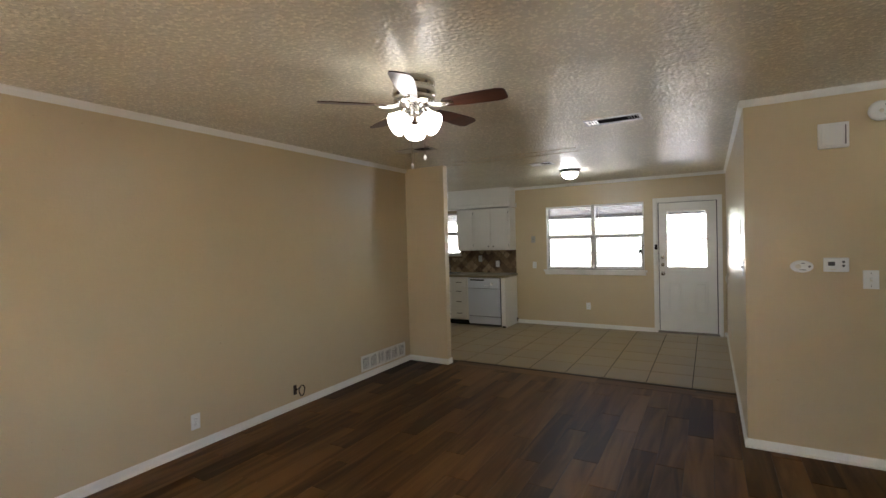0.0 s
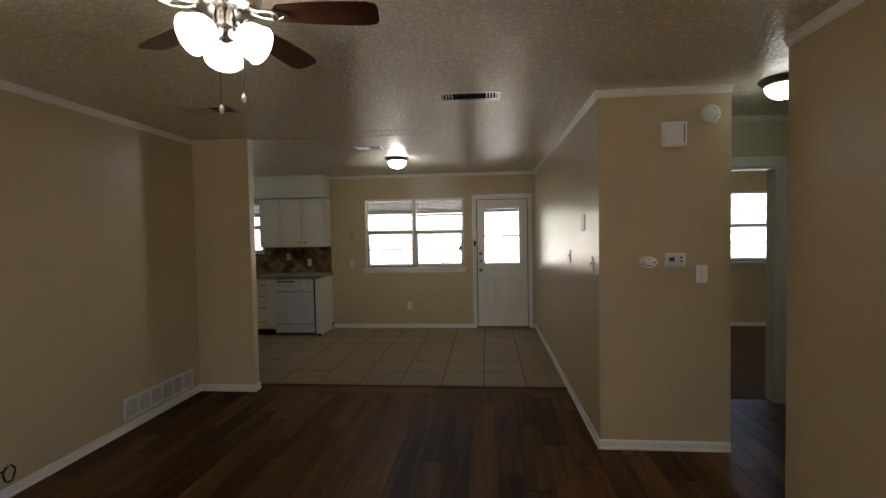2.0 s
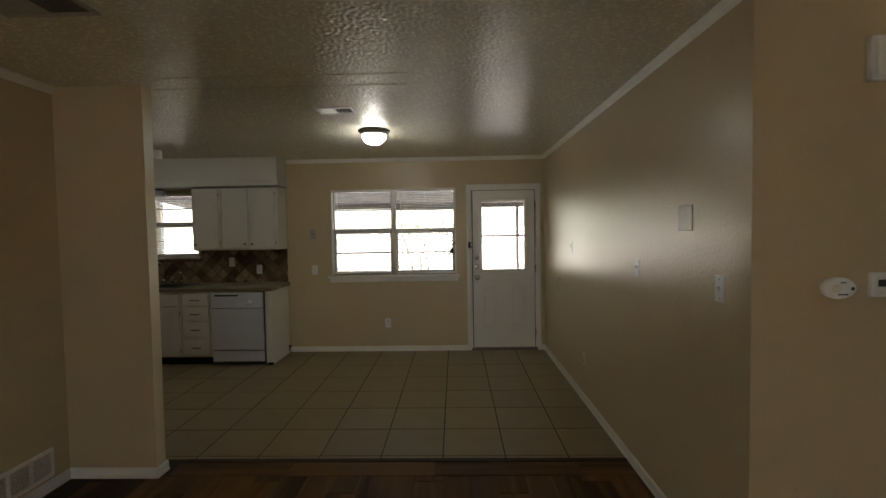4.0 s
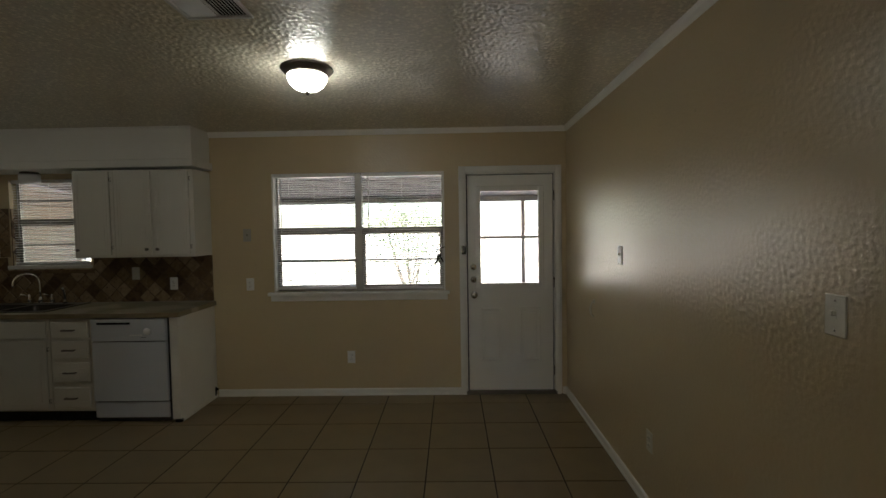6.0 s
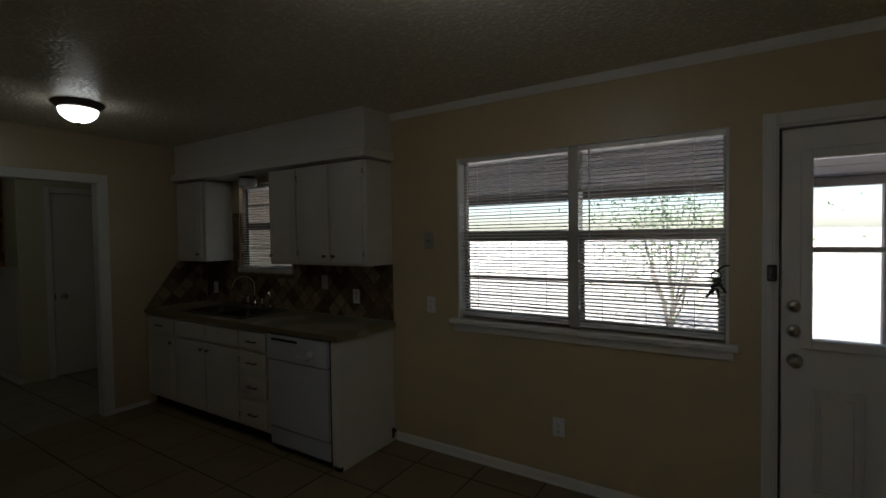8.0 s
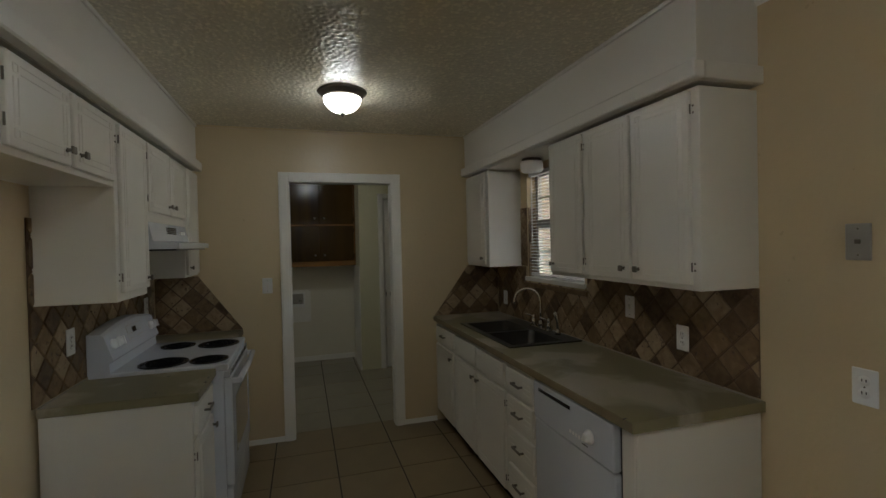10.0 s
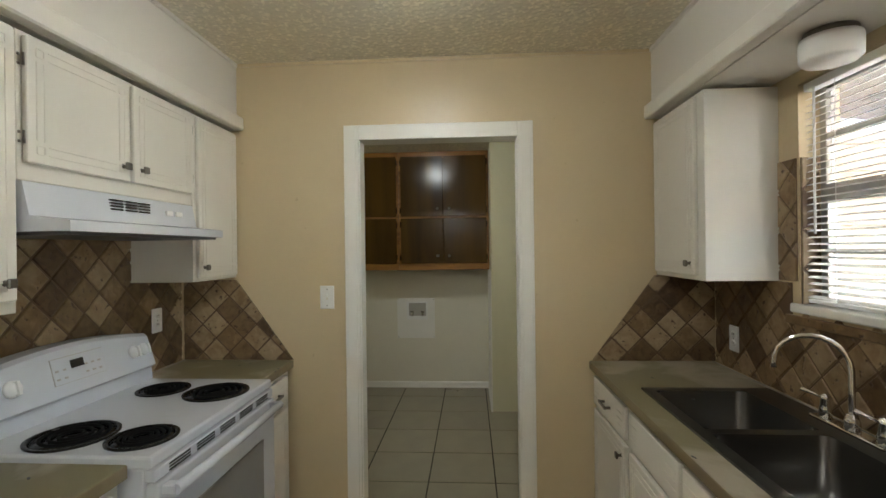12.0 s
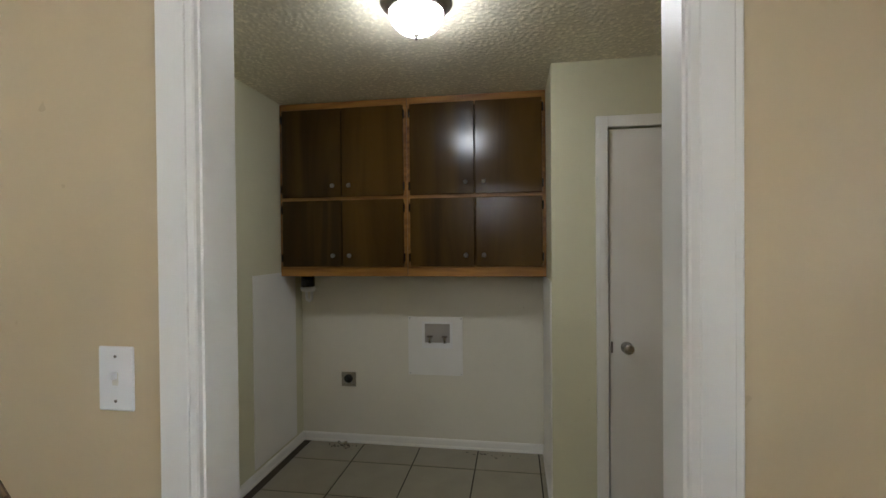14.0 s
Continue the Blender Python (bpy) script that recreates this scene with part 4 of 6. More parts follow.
def dishwasher():
    x0, x1, y = -3.70, -3.075, 7.372
    t = thing("dishwasher", (-3.38, 7.65, 0), "white built-in dishwasher with a dial, under the worktop", "dishwasher")
    part("tub", solid(x0 + 0.01, x1 - 0.01, 7.40, 7.96, 0.012, 0.868), DARKG, t)
    part("door_panel", solid(x0, x1 - 0.006, y, y + 0.03, 0.185, 0.678, 0.006, 2), APPL, t)
    cp = part("control_panel", solid(x0, x1 - 0.006, y - 0.006, y + 0.03, 0.684, 0.868, 0.007, 2), APPL, t)
    part("handle_slot", solid(x0 + 0.05, x0 + 0.33, y - 0.008, y + 0.0, 0.822, 0.842, 0.003), BLACK, cp)
    bm = bmesh.new()
    lathe(bm, [(0.030, 0), (0.030, 0.006), (0.020, 0.010), (0.019, 0.024), (0.010, 0.026)], pose(x1 - 0.155, y - 0.006, 0.765, 90, 0, 0), 20)
    part("dial", bm, WHITEP, cp, "", True)
    for i in range(5):
        part("button", solid(x1 - 0.30 + i * 0.022, x1 - 0.287 + i * 0.022, y - 0.010, y - 0.005, 0.728, 0.742, 0.002), WHITEP, cp)
    part("writing_bar", solid(x1 - 0.21, x1 - 0.17, y - 0.0075, y - 0.005, 0.715, 0.719), DARKG, cp)
    part("kick_panel", solid(x0, x1 - 0.006, y + 0.012, y + 0.03, 0.045, 0.175, 0.004), APPL, t)


dishwasher()
t = thing("end_panel", (-3.025, 7.68, 0), "off-white end panel beside the dishwasher, standing on a black foot", "panel")
part("side_board", solid(-3.008, -2.99, 7.397, 7.98, 0.012, 0.878, 0.003), CABW, t)
part("front_stile", solid(-3.06, -2.99, 7.385, 7.396, 0.03, 0.878, 0.003), CABW, t)
part("floor_bead", solid(-2.9895, -2.980, 7.41, 7.97, 0.0, 0.022, 0.003), CABW, t)
part("foot", solid(-3.04, -2.985, 7.383, 7.415, 0.0, 0.028, 0.004), BLACK, t, "black rubber foot")


def worktop(name, x0, x1, y0, y1, hole=None, label=""):
    bm = bmesh.new()
    if hole:
        a, b, c, d = hole
        box(bm, x0, a, y0, y1, 0.878, 0.918)
        box(bm, b, x1, y0, y1, 0.878, 0.918)
        box(bm, a, b, y0, c, 0.878, 0.918)
        box(bm, a, b, d, y1, 0.878, 0.918)
        bmesh.ops.remove_doubles(bm, verts=bm.verts, dist=1e-5)
    else:
        box(bm, x0, x1, y0, y1, 0.878, 0.918, 0.004, 2)
    t = single(name, bm, COUNTER, label, "worktop")
    north = y1 > 7
    yf = y0 if north else y1
    part("edge_strip", solid(x0 + 0.002, x1 - 0.003, *sorted((yf, yf + (-0.0025 if north else 0.0025))), 0.880, 0.9155, 0.001), EDGE, t, "worn brown laminate edge")
    yb = y1 - 0.010 if north else y0 + 0.008
    part("sealant", tube(bmesh.new(), [(x0 + 0.01, yb, 0.919), ((x0 + x1) / 2, yb, 0.9185), (x1 - 0.01, yb, 0.919)], 0.0042, 6), CAULK, t, "greyed sealant bead")
    rng = random.Random(int(-x0 * 1000))
    for i in range(5):
        cx, cy = rng.uniform(x0 + 0.04, x1 - 0.04), yf + (rng.uniform(0.0, 0.012) if i < 3 else rng.uniform(0.1, 0.3)) * (1 if north else -1)
        bmc = bmesh.new()
        lathe(bmc, [(rng.uniform(0.003, 0.007), -0.001), (0.004, 0.0006), (0.001, 0.0008)], pose(cx, cy, 0.918, 0, 0, rng.uniform(0, 180)) @ Matrix.Diagonal((2.2, 0.8, 1, 1)), 9)
        part("chip", bmc, DARKG, t, "dark chip in the laminate")
    return t


worktop("worktop", -5.518, -2.968, 7.362, 7.975, (-5.02, -4.17, 7.47, 7.90), "worn tan laminate worktop with a pale scrubbed patch by the sink")
worktop("worktop", -4.338, -3.905, 5.222, 5.818, None, "chipped tan laminate worktop beside the stove")
worktop("worktop", -5.518, -5.118, 5.222, 5.818, None, "tan laminate worktop in the corner past the stove")


def sink():
    x0, x1, y0, y1, z = -5.045, -4.145, 7.448, 7.945, 0.926
    t = thing("double_sink", ((x0 + x1) / 2, 7.68, 0.72), "dark stained steel double-bowl sink set in the worktop", "sink")
    bowls = ((x0 + 0.045, -4.615, y0 + 0.04, y1 - 0.115), (-4.575, x1 - 0.045, y0 + 0.04, y1 - 0.115))
    bm = bmesh.new()
    xs = [x0, bowls[0][0], bowls[0][1], bowls[1][0], bowls[1][1], x1]
    for i in (0, 2, 4):
        box(bm, xs[i], xs[i + 1], y0, y1, 0.918, z)
    for a, b, c, d in bowls:
        box(bm, a, b, y0, c, 0.918, z), box(bm, a, b, d, y1, 0.918, z)
    bmesh.ops.remove_doubles(bm, verts=bm.verts, dist=1e-5)
    part("rim", bm, SINKM, t)
    for a, b, c, d in bowls:
        bm = bmesh.new()
        rings = []
        for inset, zz, rad in ((0, z - 0.001, 0.04), (0.004, z - 0.02, 0.045), (0.012, z - 0.15, 0.05), (0.045, z - 0.18, 0.06)):
            ring = []
            for cx, cy, a0 in ((b, d, 0), (a, d, 90), (a, c, 180), (b, c, 270)):
                sx, sy = (-1 if cx == b else 1), (-1 if cy == d else 1)
                for k in range(5):
                    an = radians(a0 + k * 22.5)
                    ring.append(bm.verts.new((cx + sx * (inset + rad) + rad * math.cos(an), cy + sy * (inset + rad) + rad * math.sin(an), zz)))
            rings.append(ring)
        for p, q in zip(rings, rings[1:]):
            for i in range(20):
                f = bm.faces.new((p[i], p[(i + 1) % 20], q[(i + 1) % 20], q[i]))
                f.smooth = True
        bm.faces.new(rings[-1])
        bl = part("bowl", bm, SINKM, t)
        dr = bmesh.new()
        lathe(dr, [(0.045, 0), (0.042, 0.004), (0.02, 0.002)], pose((a + b) / 2, (c + d) / 2, z - 0.18), 20)
        part("drain", dr, STEEL, bl, "steel drain")
    return t


sink()


def faucet():
    x, y, z = -4.59, 7.905, 0.926
    t = thing("faucet", (x, y, z), "chrome gooseneck faucet with two levers on the sink rim", "faucet")
    part("deck_plate", solid(x - 0.15, x + 0.13, y - 0.022, y + 0.022, z, z + 0.012, 0.005, 2), CHROME, t)
    pts = [(x, y, z + 0.01), (x, y, z + 0.12), (x, y, z + 0.19)]
    dx, dy = -0.59, -0.81
    for k in range(1, 13):
        a = radians(k * 15)
        r = 0.095
        pts.append((x + dx * r * (1 - math.cos(a)), y + dy * r * (1 - math.cos(a)), z + 0.19 + r * math.sin(a)))
    pts.append((pts[-1][0], pts[-1][1], z + 0.172))
    part("spout", tube(bmesh.new(), pts, 0.0088, 12), CHROME, t, "", True)
    part("collar", lathe(bmesh.new(), [(0.022, 0), (0.020, 0.03), (0.013, 0.05)], pose(x, y, z + 0.01), 16), CHROME, t)
    for hx, sg in ((x - 0.105, -1), (x + 0.11, 1)):
        h = part("handle_post", lathe(bmesh.new(), [(0.020, 0), (0.017, 0.03), (0.012, 0.06), (0.014, 0.07), (0.004, 0.078)], pose(hx, y, z + 0.01), 16), CHROME, t, "", True)
        part("lever", tube(bmesh.new(), [(hx, y, z + 0.075), (hx - 0.03, y - 0.03, z + 0.085), (hx - 0.045, y - 0.045, z + 0.092)], [0.006, 0.006, 0.008], 8), CHROME, h)
    s = thing("side_sprayer", (-4.355, 7.90, z), "chrome side sprayer beside the faucet", "sprayer")
    part("holder", lathe(bmesh.new(), [(0.020, 0), (0.017, 0.02), (0.012, 0.035)], pose(-4.355, 7.90, z), 16), CHROME, s)
    part("spray_head", tube(bmesh.new(), [(-4.355, 7.90, z + 0.03), (-4.355, 7.90, z + 0.09), (-4.357, 7.893, z + 0.13), (-4.365, 7.88, z + 0.15)], [0.011, 0.012, 0.015, 0.012], 10), CHROME, s, "", True)


faucet()


# upper cabinets and soffits
def soffit(name, y0, y1, x0, x1, label):
    return structure(name, solid(x0, x1, y0, y1, 2.20, CZ), SOFF, label)


soffit("trim_soffit_north", 7.685, N, -5.52, -2.99, "off-white boxed soffit above the cabinets")
soffit("trim_soffit_south", 5.21, 5.525, -5.52, -3.14, "off-white boxed soffit above the cabinets")
structure("trim_fascia_north", box(solid(-5.52, -2.965, 7.645, 7.70, 2.14, 2.207, 0.006), -5.52, -2.99, 7.70, N, 2.14, 2.20), SOFF, "off-white fascia board")
structure("trim_fascia_end", solid(-2.99, -2.965, 7.70, N, 2.14, 2.207, 0.004), SOFF, "off-white fascia return")
structure("trim_fascia_south", box(solid(-5.52, -3.05, 5.515, 5.565, 2.14, 2.207, 0.006), -5.52, -3.05, 5.21, 5.515, 2.14, 2.20), SOFF, "off-white fascia board")
structure("trim_soffit_stub", solid(-3.322, -3.14, 5.05, 5.21, 2.14, CZ), SOFF, "off-white boxing over the fridge space")


def upper_unit(x0, x1, z0, yf, yb, label, z1=2.124):
    t = thing("wall_cabinet", ((x0 + x1) / 2, (yf + yb) / 2, z0), label, "cabinet", "wall cabinets")
    part("body", solid(x0, x1, yf, yb, z0, z1, 0.002), CABW, t)
    return t


u = upper_unit(-5.518, -5.03, 1.355, 7.70, N, "off-white wall cabinet with one routed door beside the sink window")
door_front(u, -5.495, -5.085, 1.375, 2.112, 7.70, -1, "rb", -1)
u = upper_unit(-4.07, -3.705, 1.355, 7.70, N, "off-white wall cabinet with one routed door")
door_front(u, -4.055, -3.735, 1.375, 2.112, 7.70, -1, "lb", 1)
u = upper_unit(-3.70, -2.995, 1.355, 7.70, N, "off-white wall cabinet with two routed doors")
door_front(u, -3.69, -3.37, 1.375, 2.112, 7.70, -1, "rb", 0)
door_front(u, -3.345, -3.03, 1.375, 2.112, 7.70, -1, "lb", 1)
YS = 5.515
u = upper_unit(-3.925, -3.14, 1.83, YS, 5.215, "short off-white wall cabinet over the empty fridge space")
door_front(u, -3.90, -3.545, 1.85, 2.112, YS, 1, "rb", -1)
door_front(u, -3.515, -3.16, 1.85, 2.112, YS, 1, "lb", 1)
u = upper_unit(-4.325, -3.93, 1.335, YS, 5.215, "tall off-white wall cabinet with a routed door")
door_front(u, -4.312, -3.965, 1.37, 2.112, YS, 1, "lb", 1)
u = upper_unit(-5.13, -4.33, 1.705, YS, 5.215, "off-white wall cabinet with two doors over the range hood")
door_front(u, -4.735, -4.345, 1.755, 2.112, YS, 1, "lb", 1)
door_front(u, -5.115, -4.755, 1.755, 2.112, YS, 1, "rb", -1)
u = upper_unit(-5.518, -5.135, 1.36, YS, 5.215, "narrow off-white wall cabinet in the corner")
door_front(u, -5.495, -5.155, 1.375, 2.112, YS, 1, "rb", -1)

YL = 5.79
c = base_unit(-4.338, -3.92, "off-white base cabinet with a drawer and a door beside the stove", YL, 5.222, 1)
drawer_front(c, -4.305, -3.945, 0.715, 0.85, YL, 1)
door_front(c, -4.305, -3.945, 0.115, 0.69, YL, 1, "lt", 1)
c = base_unit(-5.515, -5.12, "off-white corner base cabinet with a drawer and a door", YL, 5.222, 1)
drawer_front(c, -5.47, -5.13, 0.715, 0.85, YL, 1)
door_front(c, -5.47, -5.13, 0.115, 0.69, YL, 1, "rt", -1)


def range_hood():
    x0, x1 = -5.115, -4.335
    t = thing("range_hood", (-4.74, 5.45, 1.545), "white range hood with vent slots over the stove", "range hood")
    bm = bmesh.new()
    m = Matrix(((0, 0, 1, x0), (1, 0, 0, 0), (0, 1, 0, 0), (0, 0, 0, 1)))
    prism(bm, [(5.218, 1.702), (5.218, 1.56), (5.665, 1.56), (5.665, 1.590), (5.545, 1.605), (5.525, 1.702)], m, x1 - x0)
    part("canopy", bm, APPL, t)
    part("underside", solid(x0 + 0.02, x1 - 0.02, 5.24, 5.645, 1.550, 1.559), DARKG, t)
    for g in range(3):
        for k in range(4):
            xa = -4.635 - g * 0.068
            part("vent_slot", solid(xa - 0.056, xa, 5.526, 5.5395, 1.646 + k * 0.0105, 1.651 + k * 0.0105), BLACK, t)
    for i in range(2):
        part("switch", solid(-5.02 + i * 0.06, -4.98 + i * 0.06, 5.53, 5.544, 1.645, 1.665, 0.002), WHITEP, t)


range_hood()


def stove():
    x0, x1, yb, yf = -5.112, -4.345, 5.235, 5.875
    t = thing("electric_stove", (-4.715, 5.56, 0), "white electric coil stove with oven, between worktops", "stove")
    part("body", solid(x0 + 0.004, x1 - 0.004, yb, yf - 0.02, 0.02, 0.895, 0.004), APPL, t)
    top = part("cooktop", solid(x0, x1, yb, yf + 0.005, 0.897, 0.935, 0.008, 2), APPL, t)
    for bx, by, r in ((-4.475, 5.54, 0.108), (-4.47, 5.765, 0.085), (-4.94, 5.505, 0.085), (-4.91, 5.745, 0.108)):
        bm = bmesh.new()
        lathe(bm, [(r + 0.014, 0.001), (r + 0.014, 0.006), (r + 0.004, 0.007), (r, 0.002)], pose(bx, by, 0.935), 32)
        bw = part("drip_bowl", bm, BLACK, top, "", True)
        pts = []
        for k in range(90):
            a = k * 0.25
            rr = 0.018 + (r - 0.028) * k / 89
            pts.append((bx + rr * math.cos(a), by + rr * math.sin(a), 0.942))
        part("coil_burner", tube(bmesh.new(), pts, 0.0048, 6), MATTB, t, "black coil burner")
        part("bowl_dark", lathe(bmesh.new(), [(r + 0.002, 0), (r + 0.002, 0.002), (0.01, 0.001)], pose(bx, by, 0.9365), 24), BLACK, t, "black burner bowl")
    # curved backguard
    bm = bmesh.new()
    n = 14
    fr, bk = [], []
    for i in range(n + 1):
        u = i / n
        x = x0 + (x1 - x0) * u
        h = 1.135 + 0.035 * math.sin(math.pi * u)
        fr.append([bm.verts.new(p) for p in ((x, yb + 0.10, 0.93), (x, yb + 0.095, 0.985), (x, yb + 0.115, 1.0), (x, yb + 0.075, h - 0.012), (x, yb + 0.06, h), (x, yb, h), (x, yb, 0.93))])
    for a, b in zip(fr, fr[1:]):
        for k in range(7):
            bm.faces.new((a[k], a[(k + 1) % 7], b[(k + 1) % 7], b[k]))
    bm.faces.new(fr[0]), bm.faces.new(list(reversed(fr[-1])))
    bg = part("backguard", bm, APPL, t)
    tilt = -math.degrees(math.atan2(0.04, 0.15))
    def onpanel(x, z):
        return Vector((x, yb + 0.115 - (z - 1.0) / 0.14 * 0.038, z))
    for kx in (-4.40, -4.48, -5.00, -5.06):
        p = onpanel(kx, 1.075)
        kn = part("control_knob", lathe(bmesh.new(), [(0.027, 0), (0.026, 0.012), (0.020, 0.016), (0.018, 0.024), (0.004, 0.025)], pose(p.x, p.y, p.z, -90 + 15, 0, 0), 20), WHITEP, bg, "", True)
        bmk = bmesh.new()
        bmesh.ops.create_cube(bmk, size=1, matrix=pose(p.x, p.y + 0.024, p.z + 0.006, 15, 0, 0) @ Matrix.Diagonal((0.009, 0.016, 0.044, 1)))
        part("grip", bmk, WHITEP, kn)
    def plate(name, x, z, w, h, mt, lift=0.002):
        p = onpanel(x, z)
        bmp = bmesh.new()
        bmesh.ops.create_cube(bmp, size=1, matrix=pose(p.x, p.y + lift, p.z, 15, 0, 0) @ Matrix.Diagonal((w, 0.004, h, 1)))
        return part(name, bmp, mt, bg)
    plate("panel_border", -4.735, 1.085, 0.224, 0.094, ALU, 0.0005)
    plate("clock_panel", -4.735, 1.085, 0.22, 0.09, APPL)
    plate("clock_display", -4.725, 1.10, 0.055, 0.03, BLACK, 0.004)
    for i in range(10):
        plate("button", -4.82 + 0.03 * (i % 5) + (0.06 if i % 5 > 2 else 0), 1.06 + 0.028 * (i // 5), 0.012, 0.007, ALU, 0.004)
    # oven door, vents, handle, drawer
    d = part("oven_door", solid(x0 + 0.006, x1 - 0.006, yf - 0.02, yf + 0.02, 0.27, 0.855, 0.008, 2), APPL, t)
    part("oven_window", solid(x0 + 0.12, x1 - 0.12, yf + 0.018, yf + 0.023, 0.40, 0.72, 0.004), OVENG, d, "grey oven glass")
    bm = bmesh.new()
    tube(bm, [(x0 + 0.03, yf + 0.055, 0.832), ((x0 + x1) / 2, yf + 0.062, 0.832), (x1 - 0.03, yf + 0.055, 0.832)], 0.016, 10)
    for x in (x0 + 0.04, x1 - 0.04):
        box(bm, x - 0.016, x + 0.016, yf + 0.015, yf + 0.055, 0.818, 0.846, 0.003)
    part("door_handle", bm, APPL, d)
    part("vent_trim", solid(x0 + 0.006, x1 - 0.006, yf - 0.02, yf + 0.012, 0.860, 0.894, 0.003), APPL, t)
    for g in range(5):
        for k in range(3):
            xa = x0 + 0.06 + g * 0.135
            part("vent_slot", solid(xa, xa + 0.10, yf + 0.010, yf + 0.0135, 0.866 + k * 0.009, 0.871 + k * 0.009), BLACK, t)
    part("storage_drawer", solid(x0 + 0.006, x1 - 0.006, yf - 0.02, yf + 0.012, 0.05, 0.255, 0.008, 2), APPL, t)


stove()


def dome_lamp(x, y, label, mt=BULB, r=0.118):
    t = thing("ceiling_lamp", (x, y, CZ), label, "ceiling lamp", "flush ceiling lamps")
    part("pan", lathe(bmesh.new(), [(r + 0.026, 0), (r + 0.031, -0.010), (r + 0.024, -0.019), (r + 0.012, -0.026), (r + 0.008, -0.036), (r - 0.006, -0.046), (0.02, -0.046)], pose(x, y, CZ), 36), PEWTER, t, "dark brushed nickel pan", True)
    prof = [(r - 0.010, -0.044)] + [((r - 0.006) * math.cos(a), -0.046 - 0.088 * math.sin(a)) for a in [radians(k * 9) for k in range(0, 10)]] + [(0.006, -0.134)]
    part("glass_dome", lathe(bmesh.new(), prof, pose(x, y, CZ), 36), mt, t, "lit frosted glass dome", True)
    part("finial", lathe(bmesh.new(), [(0.012, -0.131), (0.014, -0.137), (0.007, -0.143), (0.009, -0.149), (0.002, -0.157)], pose(x, y, CZ), 14), PEWTER, t, "", True)


dome_lamp(-1.55, 6.355, "lit nickel-rimmed glass dome lamp on the dining ceiling")
dome_lamp(-4.50, 6.535, "lit nickel-rimmed glass dome lamp on the kitchen ceiling", KITB)
dome_lamp(-6.62, 6.355, "lit nickel-rimmed glass dome lamp on the laundry ceiling", UTILB)
dome_lamp(1.485, 3.78, "lit nickel-rimmed glass dome lamp in the hall", HALLB)


def drum_lamp():
    t = thing("drum_lamp", (-4.59, 7.855, 2.14), "unlit white glass drum lamp with dark rim under the soffit", "ceiling lamp")
    part("rim", lathe(bmesh.new(), [(0.068, 0), (0.073, -0.016), (0.064, -0.022)], pose(-4.59, 7.855, 2.14), 28), PEWTER, t, "dark metal rim")
    part("glass", lathe(bmesh.new(), [(0.078, -0.020), (0.080, -0.032), (0.079, -0.082), (0.068, -0.094), (0.02, -0.098)], pose(-4.59, 7.855, 2.14), 28), WHITEP, t, "white glass", True)


drum_lamp()

